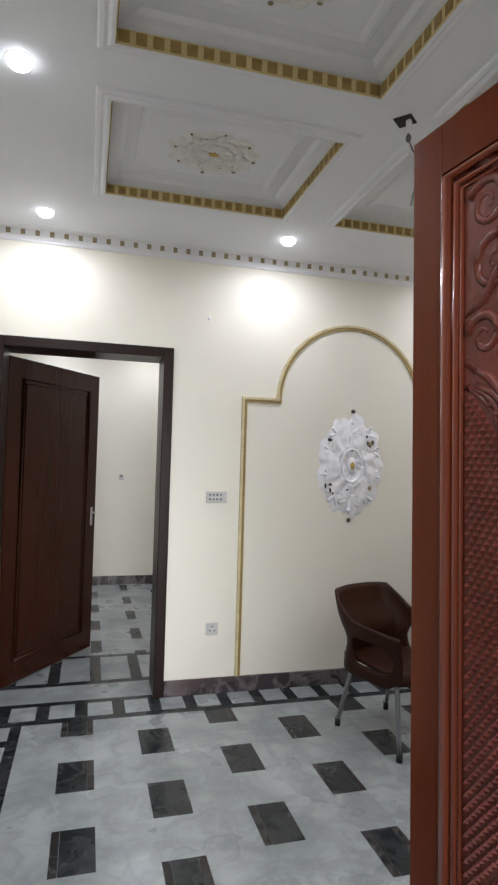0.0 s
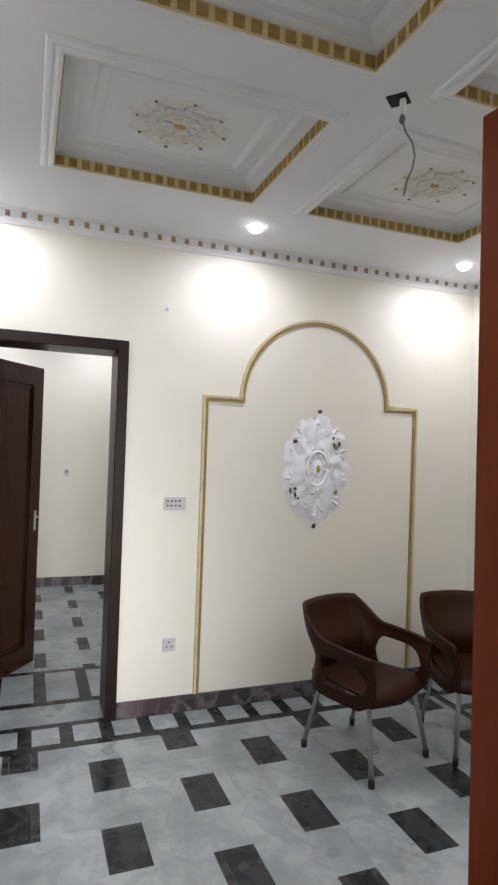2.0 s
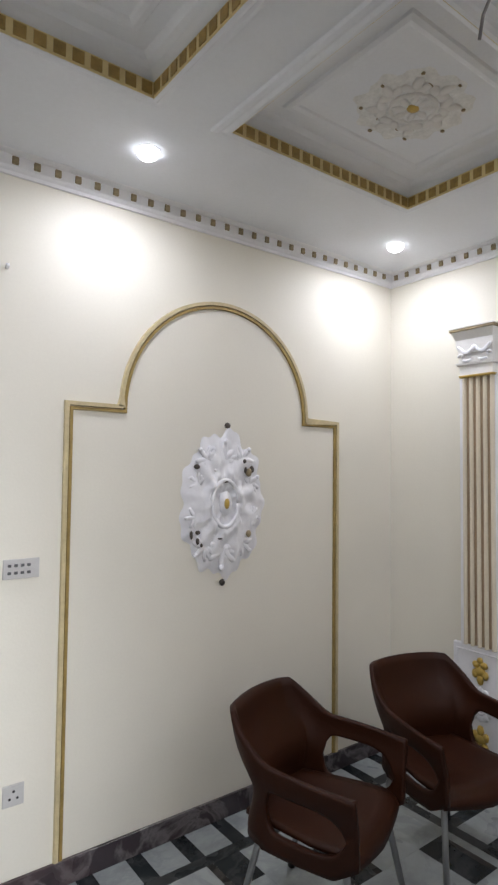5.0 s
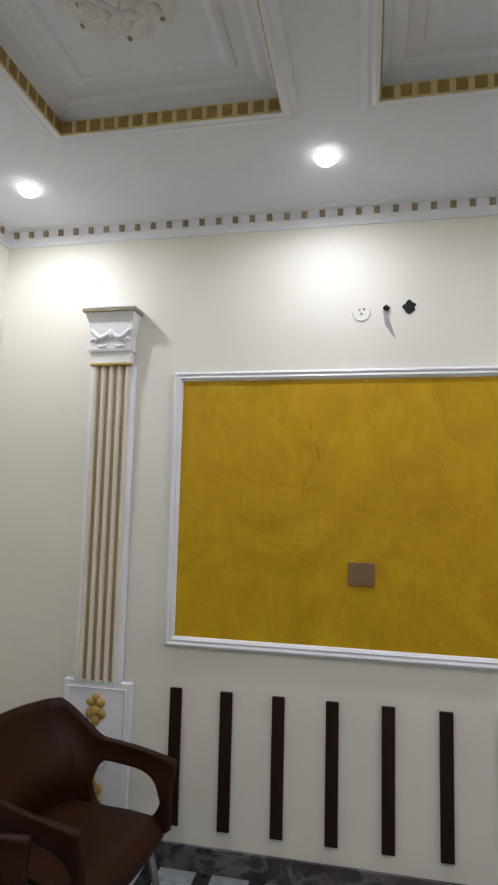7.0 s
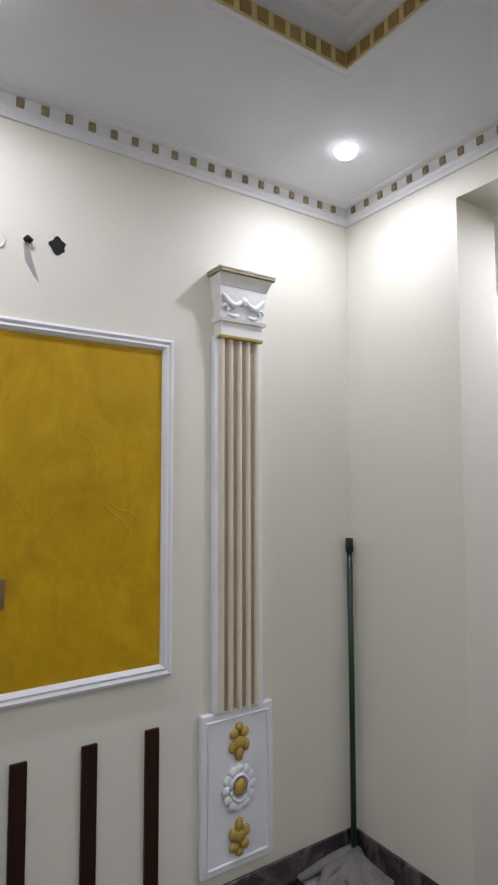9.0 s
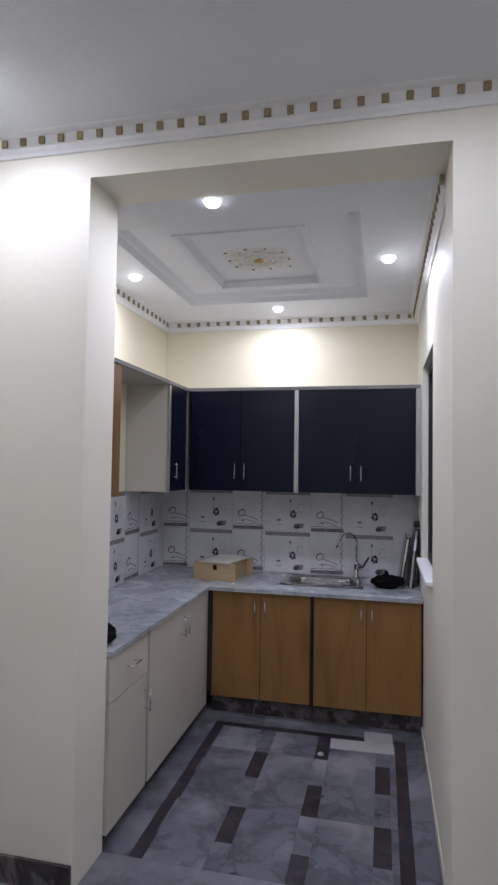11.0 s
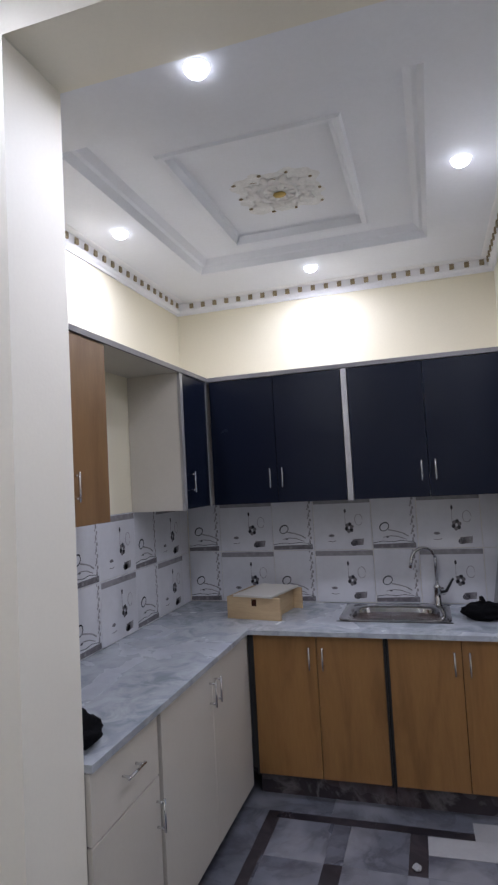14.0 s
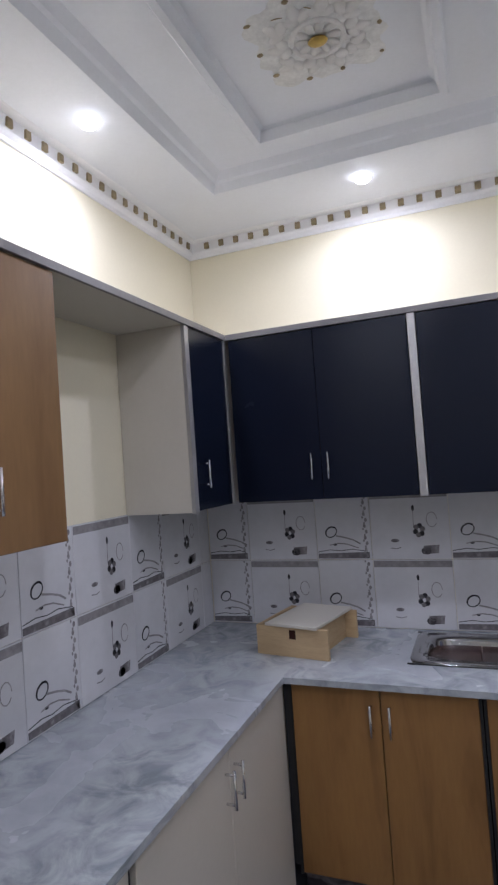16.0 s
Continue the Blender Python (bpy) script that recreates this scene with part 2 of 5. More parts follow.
GROOVE = plain("brown_gold_groove", (0.35, 0.25, 0.15), 0.5, var=0.25, scale=3, fine=80, bump=0.15)
POLE = plain("dark_green_pole", (0.018, 0.050, 0.030), 0.35, var=0.25, scale=9, fine=60)
RAG = plain("grey_white_rag", (0.27, 0.25, 0.245), 0.9, var=0.25, scale=12, fine=140, bump=0.6)
PLATE = plain("grey_switch_plastic", (0.52, 0.51, 0.49), 0.4, var=0.08, scale=20)
ROCKER = plain("dark_grey_rocker", (0.10, 0.10, 0.10), 0.4, var=0.1, scale=20)
BROWNP = plain("brown_plate_plastic", (0.22, 0.13, 0.06), 0.45, var=0.15, scale=20)
WIRE = plain("grey_wire", (0.16, 0.15, 0.15), 0.5, var=0.2, scale=30)
PAPER = plain("white_paper", (0.34, 0.34, 0.34), 0.7, var=0.08, scale=12)
CONCRETE = plain("grey_concrete", (0.28, 0.27, 0.26), 0.85, var=0.2, scale=1.5, fine=40, bump=0.3)
for m, level in ((MAHOGANY, 0.18), (WENGE, 0.30), (FRAMEW, 0.18), (SLAT, 0.20), (PLASTIC, 0.18), (NAVY, 0.18), (OAK, 0.35), (OAKUP, 0.35), (CLOTH, 0.08), (DARK, 0.25), (SIDE, 0.25), (CARVED, 0.35)):
    m.node_tree.nodes["Principled BSDF"].inputs["Specular IOR Level"].default_value = level
GLOW = glowing("lamp_diffuser", LAMP_GLOW, (0.96, 0.98, 1.0))
glass, gn, gl, gb = shader("window_glass", 0.03)
gb.inputs["Base Color"].default_value = (0.85, 0.9, 0.9, 1)
gb.inputs["Transmission Weight"].default_value = 1.0


# ---- mesh tools ----
def mesh(name, bm, material, smooth=False):
    bmesh.ops.recalc_face_normals(bm, faces=bm.faces[:])
    me = bpy.data.meshes.new(name)
    bm.to_mesh(me)
    bm.free()
    for m in material if isinstance(material, (list, tuple)) else [material]:
        me.materials.append(m)
    if smooth:
        for p in me.polygons:
            p.use_smooth = True
    return me


def part(name, bm, material, parent, label="", smooth=False):
    ob = new(name, mesh(name, bm, material, smooth))
    ob.parent = parent
    if label:
        ob["label"] = label
    return ob


def thing(name, label, category, group="", kind="", at=None):
    ob = new(name)
    ob.empty_display_size = 0.1
    if at is not None:
        ob.matrix_basis = at if isinstance(at, Matrix) else Matrix.Translation(at)
    return tagged(ob, label, category, group, kind)


def structure(name, bm, material, label, category):
    return tagged(new(name, mesh(name, bm, material)), label, category, kind="structure")


def block(bm, x0, y0, z0, x1, y1, z1, bevel=0.0, index=0):
    r = bmesh.ops.create_cube(bm, size=1)
    for v in r["verts"]:
        v.co = ((x0 + x1) / 2 + v.co.x * abs(x1 - x0), (y0 + y1) / 2 + v.co.y * abs(y1 - y0), (z0 + z1) / 2 + v.co.z * abs(z1 - z0))
    fs = {f for v in r["verts"] for f in v.link_faces}
    for f in fs:
        f.material_index = index
    if bevel:
        es = {e for v in r["verts"] for e in v.link_edges}
        bmesh.ops.bevel(bm, geom=list(es), offset=bevel, segments=1, affect="EDGES")
    return bm


def boxes(*rows, bevel=0.0):
    bm = bmesh.new()
    for r in rows:
        block(bm, *r, bevel=bevel)
    return bm


def tube(bm, pts, r, n=6, cap=True, flat=1.0):
    pts = [Vector(p) for p in pts]
    radii = r if isinstance(r, (list, tuple)) else [r] * len(pts)
    rings = []
    up = Vector((0, 0, 1))
    for i, p in enumerate(pts):
        d = (pts[min(i + 1, len(pts) - 1)] - pts[max(i - 1, 0)]).normalized()
        a = d.cross(up if abs(d.dot(up)) < 0.95 else Vector((1, 0, 0))).normalized()
        b = d.cross(a).normalized()
        rings.append([bm.verts.new(p + (a * math.cos(2 * math.pi * k / n) + b * math.sin(2 * math.pi * k / n) * flat) * radii[i]) for k in range(n)])
    for u, v in zip(rings, rings[1:]):
        for k in range(n):
            bm.faces.new((u[k], u[(k + 1) % n], v[(k + 1) % n], v[k]))
    if cap:
        bm.faces.new(rings[0][::-1])
        bm.faces.new(rings[-1])
    return bm


def surface(bm, fn, nu, nv):
    g = [[bm.verts.new(fn(i / nu, j / nv)) for j in range(nv + 1)] for i in range(nu + 1)]
    for i in range(nu):
        for j in range(nv):
            bm.faces.new((g[i][j], g[i + 1][j], g[i + 1][j + 1], g[i][j + 1]))
    return bm


def lathe(bm, profile, n=24, centre=(0, 0, 0)):
    c = Vector(centre)
    rings = [[bm.verts.new(c + Vector((r * math.cos(2 * math.pi * k / n), r * math.sin(2 * math.pi * k / n), z))) for k in range(n)] for r, z in profile]
    for u, v in zip(rings, rings[1:]):
        for k in range(n):
            bm.faces.new((u[k], u[(k + 1) % n], v[(k + 1) % n], v[k]))
    bm.faces.new(rings[0][::-1])
    bm.faces.new(rings[-1])
    return bm


def blob(bm, centre, size, seg=8):
    r = bmesh.ops.create_uvsphere(bm, u_segments=seg, v_segments=max(4, seg // 2), radius=1)
    for v in r["verts"]:
        v.co = Vector(centre) + Vector((v.co.x * size[0], v.co.y * size[1], v.co.z * size[2]))
    return bm


def sweep_frame(bm, x0, y0, x1, y1, profile):
    """A mitred rectangular frame in plan: profile rows of (inset, z)."""
    rings = []
    for d, z in profile:
        rings.append([bm.verts.new(p) for p in ((x0 + d, y0 + d, z), (x1 - d, y0 + d, z), (x1 - d, y1 - d, z), (x0 + d, y1 - d, z))])
    for u, v in zip(rings, rings[1:]):
        for k in range(4):
            bm.faces.new((u[k], u[(k + 1) % 4], v[(k + 1) % 4], v[k]))
    return rings


def solid(ob, thick, offset=0.0):
    m = ob.modifiers.new("thickness", "SOLIDIFY")
    m.thickness, m.offset = thick, offset
    return ob


def rounded(ob, width, seg=2):
    m = ob.modifiers.new("edges", "BEVEL")
    m.width, m.segments, m.limit_method = width, seg, "ANGLE"
    return ob


# ---- structure: lounge ----
UP = 0.45                      # walls run on above the false ceiling
PALEGOLD = plain("pale_gold_band", (0.66, 0.54, 0.27), 0.5, var=0.1, scale=10)
ARCHPALE = plain("pale_gold_bead", (0.60, 0.50, 0.29), 0.45, var=0.2, scale=12)
ARCHGOLD = plain("brown_gold_bead", (0.36, 0.25, 0.075), 0.45, 0.1, var=0.25, scale=12)
wall_north = structure("wall_north", boxes(
    (WEST - T, 0, 0, -3.56, T, H + UP), (-3.56, 0, 2.2, -2.49, T, H + UP), (-2.49, 0, 0, T, T, H + UP)), CREAM,
    "cream painted plaster wall with a dark door opening", "wall")
wall_east = structure("wall_east", boxes((0, SOUTH - T, 0, T, 0, H + UP)), CREAM, "cream painted plaster wall behind the gold panel", "wall")
wall_south = structure("wall_south", boxes(
    (-0.6, SOUTH - T, 0, 0, SOUTH, H + UP), (-1.924, SOUTH - T, 2.670, -0.6, SOUTH, H + UP), (-2.27, SOUTH - T, 0, -1.924, SOUTH, H + UP),
    (-3.5, SOUTH - T, 2.10, -2.27, SOUTH, H + UP), (WEST - T, SOUTH - T, 0, -3.5, SOUTH, H + UP)), CREAM,
    "cream painted wall with a wide opening into the kitchen", "wall")
wall_west = structure("wall_west", boxes((WEST - T, SOUTH, 0, WEST, 0, H + UP)), CREAM, "plain cream painted plaster wall", "wall")

XS = (WEST, -2.96, -2.006, -1.70, -0.718, 0.0)
YS = (SOUTH, -2.598, -1.806, -1.49, -0.682, 0.0)


def coffer(bm, x0, y0, x1, y1):
    lip = sweep_frame(bm, x0, y0, x1, y1, ((-0.056, H), (-0.050, H - 0.010), (-0.036, H - 0.013), (-0.024, H - 0.011), (-0.012, H - 0.018), (0, H - 0.018), (0, H + 0.038), (0.012, H + 0.042),
                                           (0.03, H + 0.050), (0.055, H + 0.054), (0.075, H + 0.066)))
    bm.faces.new(lip[-1])
    inner = sweep_frame(bm, x0, y0, x1, y1, ((0.125, H + 0.066), (0.132, H + 0.060), (0.150, H + 0.057), (0.165, H + 0.061), (0.172, H + 0.066)))
    # gold squares on a pale gold band round the drop
    n, w = 0, 0.036
    for along, a, b, fixed, out in (("x", x0, x1, y1, -1), ("x", x0, x1, y0, 1), ("y", y0, y1, x1, -1), ("y", y0, y1, x0, 1)):
        count = round((b - a) / 0.0555)
        step = (b - a) / count
        for d0, d1, z0, z1, idx, cells in ((0, 0.003, H - 0.016, H + 0.036, 1, 1), (0.003, 0.006, H - 0.009, H + 0.030, 2, count)):
            for k in range(cells):
                c = a + (k + 0.5) * step if cells > 1 else (a + b) / 2
                half = w / 2 if cells > 1 else (b - a) / 2
                p, q = sorted((fixed + out * d0, fixed + out * d1))
                if along == "x":
                    block(bm, c - half, p, z0, c + half, q, z1, index=idx)
                else:
                    block(bm, p, c - half, z0, q, c + half, z1, index=idx)


bm = bmesh.new()
for i in range(5):
    for j in range(5):
        if i in (1, 3) and j in (1, 3):
            continue
        bm.faces.new([bm.verts.new(p) for p in ((XS[i], YS[j], H), (XS[i + 1], YS[j], H), (XS[i + 1], YS[j + 1], H), (XS[i], YS[j + 1], H))])
for i in (1, 3):
    for j in (1, 3):
        coffer(bm, XS[i], YS[j], XS[i + 1], YS[j + 1])
block(bm, WEST, SOUTH, H + 0.3, 0, 0, H + 0.44)
ceiling = structure("ceiling", bm, [WHITE, PALEGOLD, OCHRE], "white false ceiling with four gold-edged coffers", "ceiling")

dentil_mesh = mesh("dentil", boxes((-0.0125, -0.004, -0.015, 0.0125, 0.010, 0.015), bevel=0.002), DULL)


def cornice(name, x0, y0, x1, y1, h, label, north=True, steps=None):
    """Moulding round a room; steps gives (pitch, one dentil's place) for its north, south, east and west runs."""
    bm = bmesh.new()
    sweep_frame(bm, x0, y0, x1, y1, ((0, h - 0.076), (0.010, h - 0.076), (0.014, h - 0.064), (0.023, h - 0.058), (0.030, h - 0.050), (0.034, h - 0.009), (0.046, h - 0.007),
                                     (0.060, h - 0.004), (0.066, h + 0.001)))
    if not north:
        bmesh.ops.bisect_plane(bm, geom=bm.verts[:] + bm.edges[:] + bm.faces[:], plane_co=(0, y1 - 0.10, 0), plane_no=(0, 1, 0), clear_outer=True)
        for side in (x0, x1):
            end = sorted((v for v in bm.verts if abs(v.co.y - y1 + 0.10) < 1e-4 and abs(v.co.x - side) < 0.1), key=lambda v: v.co.z)
            bm.faces.new(end + [bm.verts.new((side, y1 - 0.10, h))])
    ob = structure(name, bm, PLASTER, label, "cornice")
    for run, (a, b, fixed, axis, turn) in enumerate(((x0, x1, y1, 0, 0), (x0, x1, y0, 0, 180), (y0, y1, x1, 1, -90), (y0, y1, x0, 1, 90))):
        if not north and fixed == y1 and axis == 0:
            continue
        pitch, anchor = steps[run] if steps else (0.08, a + 0.07)
        out = -1 if fixed in (x1, y1) else 1
        for k in range(math.ceil((a + 0.045 - anchor) / pitch), math.floor((b - 0.045 - anchor) / pitch) + 1):
            c = anchor + k * pitch
            p = (c, fixed + out * 0.036) if axis == 0 else (fixed + out * 0.036, c)
            d = new("dentil", dentil_mesh)
            d.matrix_basis = pose(p[0], p[1], h - 0.029, 0, 0, turn)
            d.parent = ob
    return ob


cornice("trim_cornice", WEST, SOUTH, 0, 0, H, "white plaster cornice with dull gold dentils",
        steps=((0.0827, -2.175), (0.081, -0.65), (0.0793, -0.859), (0.0793, -0.859)))

baseboard = structure("baseboard", boxes(
    (-2.488, -0.014, 0, -0.014, -0.001, SK), (WEST, -0.014, 0, -3.562, -0.001, SK), (-0.014, SOUTH + 0.001, 0, -0.001, -0.001, SK),
    (-0.598, SOUTH + 0.001, 0, -0.014, SOUTH + 0.014, SK), (-2.298, SOUTH + 0.001, 0, -1.926, SOUTH + 0.014, SK),
    (WEST + 0.001, SOUTH + 0.014, 0, WEST + 0.014, -0.014, SK), bevel=0.002), SKIRT, "dark veined marble skirting", "skirting")

# ---- structure: hall behind the inner door ----
HB, HW, HE = 3.38, -4.6, -1.55
for side, r in (("north", (HW, HB, 0, HE, HB + T, H + UP)), ("east", (HE, T, 0, HE + T, HB + T, H + UP)), ("west", (HW - T, T, 0, HW, HB + T, H + UP))):
    structure("wall_hall_" + side, boxes(r), CREAM, "plain cream painted wall of the hall behind", "wall")
structure("ceiling_hall", boxes((HW, T, H, HE, HB, H + 0.15)), WHITE, "plain white hall ceiling", "ceiling")
cornice("trim_hall_cornice", HW, T, HE, HB, H, "white plaster hall cornice with dentils")
structure("baseboard_hall", boxes((HW, HB - 0.014, 0, HE, HB - 0.001, SK), bevel=0.002), SKIRT, "dark marble hall skirting", "skirting")

# ---- structure: kitchen ----
KN = SOUTH - T
structure("wall_kitchen_east", boxes((KE, KS - T, 0, T, KN, HK + UP)), YELLOW, "pale yellow kitchen wall above the cabinets", "wall")
structure("wall_kitchen_south", boxes((KW - T, KS - T, 0, KE, KS, HK + UP)), YELLOW, "pale yellow kitchen wall above the wall cabinets", "wall")
WY0, WY1, WZ0, WZ1 = -5.04, -4.28, 1.02, 2.2
structure("wall_kitchen_west", boxes(
    (KW - T, KS, 0, KW, WY0, HK + UP), (KW - T, WY1, 0, KW, KN, HK + UP), (KW - T, WY0, 0, KW, WY1, WZ0), (KW - T, WY0, WZ1, KW, WY1, HK + UP)), CREAM,
    "cream kitchen wall with a narrow window", "wall")
bm = bmesh.new()
kx, ky = (KW, -1.60, -0.40, KE), (KS, -5.08, -3.78, KN)
for i in range(3):
    for j in range(3):
        if (i, j) != (1, 1):
            bm.faces.new([bm.verts.new(p) for p in ((kx[i], ky[j], HK), (kx[i + 1], ky[j], HK), (kx[i + 1], ky[j + 1], HK), (kx[i], ky[j + 1], HK))])
rings = sweep_frame(bm, -1.60, -5.08, -0.40, -3.78, ((0, HK), (0.020, HK + 0.030), (0.035, HK + 0.034), (0.060, HK + 0.060)))
rings += sweep_frame(bm, -1.335, -4.93, -0.645, -4.01, ((0, HK + 0.060), (0.008, HK + 0.050), (0.030, HK + 0.053), (0.040, HK + 0.090), (0.055, HK + 0.096)))
for k in range(4):
    bm.faces.new((rings[3][k], rings[3][(k + 1) % 4], rings[4][(k + 1) % 4], rings[4][k]))
bm.faces.new(rings[-1])
block(bm, KW, KS, HK + 0.3, KE, KN, HK + 0.44)
structure("ceiling_kitchen", bm, WHITE, "white kitchen false ceiling stepped towards the middle", "ceiling")
cornice("trim_kitchen_cornice", KW, KS, KE, KN + 0.0995, HK, "white plaster kitchen cornice with dentils", north=False,
        steps=((0.078, -0.087), (0.078, -0.087), (0.078, -5.45), (0.078, -5.45)))
structure("baseboard_kitchen", boxes((KW + 0.001, -4.93, 0, KW + 0.010, KN, 0.05), bevel=0.002), LAMWHITE, "low pale kitchen skirting", "skirting")

win = thing("window_1", "narrow kitchen window in a dark aluminium frame", "window", kind="structure")
part("window_frame", boxes((KW - 0.075, WY0, WZ0, KW - 0.035, WY0 + 0.045, WZ1), (KW - 0.075, WY1 - 0.045, WZ0, KW - 0.035, WY1, WZ1),
                           (KW - 0.075, WY0 + 0.045, WZ0, KW - 0.035, WY1 - 0.045, WZ0 + 0.045), (KW - 0.075, WY0 + 0.045, WZ1 - 0.045, KW - 0.035, WY1 - 0.045, WZ1),
                           (KW - 0.07, -4.68, WZ0 + 0.045, KW - 0.04, -4.64, WZ1 - 0.045), bevel=0.003), RUBBER, win, "dark aluminium frame")
part("window_sill", boxes((KW - 0.034, WY0 - 0.02, WZ0 - 0.022, KW + 0.035, WY1 + 0.02, WZ0 + 0.003), bevel=0.004), PLASTER, win, "white sill")
for y0, y1 in ((WY0 + 0.045, -4.68), (-4.64, WY1 - 0.045)):
    pane = part("pane", boxes((KW - 0.058, y0, WZ0 + 0.045, KW - 0.052, y1, WZ1 - 0.045)), glass, win, "clear glass")
    pane.visible_shadow = False

# ---- outside the front door: unseen porch, added to close the place ----
structure("ground", boxes((-60, -60, -0.16, 60, 60, -0.06)), CONCRETE, "grey concrete ground", "ground")
structure("pavement_porch", boxes((-5.6, -7.5, -0.05, KW - T, KN, -0.004)), CONCRETE, "grey concrete porch floor", "porch")
structure("wall_porch", boxes((-5.84, -7.74, -0.06, -5.6, KN, 2.3), (-5.6, -7.74, -0.06, KW - T, -7.5, 2.3)), CONCRETE, "plain added wall round the unseen porch", "wall")
# added canopy; its depth sets how much sky light reaches the door
structure("ceiling_porch", boxes((-5.2, -4.3, 3.05, KW - T, KN, 3.2)), WHITE, "plain added canopy slab, out of view, screening part of the sky", "ceiling")


# ---- doors ----
def handle(bm, base, out, length=0.10, along=(0, 0, 1), r=0.005, gap=0.028):
    base, out, along = Vector(base), Vector(out), Vector(along)
    a, b = base - along * length / 2, base + along * length / 2
    ins = along * length * 0.12
    tube(bm, [a + out * gap, b + out * gap], r, 8)
    for p in (a + ins, b - ins):
        tube(bm, [p, p + out * gap], r * 0.8, 6)
    return bm


frame_n = thing("door_1", "dark brown wooden door frame in the cream wall", "door frame", kind="structure")
for rows, nm in ((((-2.552, -0.014, 0, -2.489, T + 0.014, 2.2),), "jamb"), (((-3.561, -0.014, 0, -3.498, T + 0.014, 2.2),), "jamb"),
                 (((-3.498, -0.014, 2.137, -2.552, T + 0.014, 2.2),), "door_head")):
    rounded(part(nm, boxes(*rows), FRAMEW, frame_n), 0.005)

leaf = thing("inner_door", "dark brown polished wooden door, standing open into the hall", "door", at=pose(-3.495, T + 0.02, 0, 0, 0, 54.5))
rounded(part("leaf_panel", boxes((0, 0, 0.012, 0.98, 0.04, 2.125)), WENGE, leaf), 0.004)
bm = bmesh.new()
for y in (-0.001, 0.041):
    for d, r in ((0.0, 0.012), (0.028, 0.006)):
        tube(bm, [(0.13 + d, y, 0.16 + d), (0.85 - d, y, 0.16 + d), (0.85 - d, y, 1.99 - d), (0.13 + d, y, 1.99 - d), (0.13 + d, y, 0.16 + d)], r, 6)
part("raised_moulding", bm, WENGE, leaf, "raised wooden panel moulding", True)
bm = boxes((0.915, -0.006, 0.96, 0.94, 0.0, 1.10), bevel=0.002)
tube(bm, [(0.915, -0.004, 1.06), (0.922, -0.040, 1.06), (0.86, -0.045, 1.06)], 0.006, 8)
part("door_handle", bm, ALUM, leaf, "small metal lever handle")

entry = thing("front_door", "red-brown carved mahogany front door leaf, standing open", "door", at=pose(-2.333, -3.43, 0, 0, -0.9, 7))
LW, LH, ST = 0.63, 2.06, 0.073
bm = boxes((-0.02, 0, 0.012, 0.02, ST, LH), (-0.02, LW - ST, 0.012, 0.02, LW, LH), (-0.02, ST, LH - 0.085, 0.02, LW - ST, LH), (-0.02, ST, 0.012, 0.02, LW - ST, 0.19))
rounded(part("door_stiles", bm, MAHOGANY, entry, "glossy red mahogany rails and stiles"), 0.0015)
part("carved_panel", boxes((-0.008, ST, 0.19, 0.008, LW - ST, LH - 0.085)), CARVED, entry, "carved mahogany panel")
bm = bmesh.new()
E0, Z0, Z1 = LW - ST, 0.19, LH - 0.085
for d, r, x in ((0.009, 0.011, -0.016), (0.026, 0.007, -0.012), (0.036, 0.004, -0.010)):
    tube(bm, [(x, E0 - d, Z0 + d), (x, E0 - d, Z1 - d), (x, ST + d, Z1 - d), (x, ST + d, Z0 + d), (x, E0 - d, Z0 + d)], r, 8)
part("panel_moulding", bm, VARNISH, entry, "stepped glossy moulding", True)


def lens(z, w=0.15, c=1.23, h=0.39):
    k = 1 - ((z - c) / h) ** 2
    return w * math.sqrt(k) if k > 0 else 0.0


bm = bmesh.new()
for side in (1, -1):
    edge = E0 - 0.042 if side > 0 else ST + 0.042
    row, z = 0, 0.85
    while z < 1.61:
        y = 0.006 + (row % 2) * 0.008
        while y < lens(z) - 0.022:
            c = Vector((-0.008, edge - side * y, z))
            q = [bm.verts.new(c + Vector((0, dy, dz))) for dy, dz in ((0.0065, 0), (0, 0.0065), (-0.0065, 0), (0, -0.0065))]
            top = bm.verts.new(c + Vector((-0.007, 0, 0)))
            for k in range(4):
                bm.faces.new((q[k], q[(k + 1) % 4], top))
            y += 0.016
        z += 0.010
        row += 1
part("lattice_studs", bm, CARVED, entry, "carved diamond lattice")
bm = bmesh.new()
for side in (1, -1):
    edge = E0 - 0.042 if side > 0 else ST + 0.042
    for d, r in ((0.0, 0.0055), (-0.014, 0.004), (0.016, 0.007)):
        pts = [(-0.007, edge - side * max(0.0, lens(z) + d), z) for z in np.linspace(0.8405, 1.6195, 60)]
        tube(bm, pts, r, 6)
    for z in np.arange(0.86, 1.60, 0.014):
        blob(bm, (-0.010, edge - side * max(0, lens(z) - 0.007), z), (0.004, 0.0045, 0.0045), 6)


def spiral(bm, cy, cz, r, turns, start, r0=0.010, x=-0.0045, flip=1):
    pts, rad = [], []
    for k in range(26):
        t = k / 25
        a = start + flip * turns * 2 * math.pi * t
        pts.append((x, cy + r * (1 - 0.85 * t) * math.cos(a), cz + r * (1 - 0.85 * t) * math.sin(a)))
        rad.append(r0 * (1 - 0.55 * t))
    return tube(bm, pts, rad, 6)


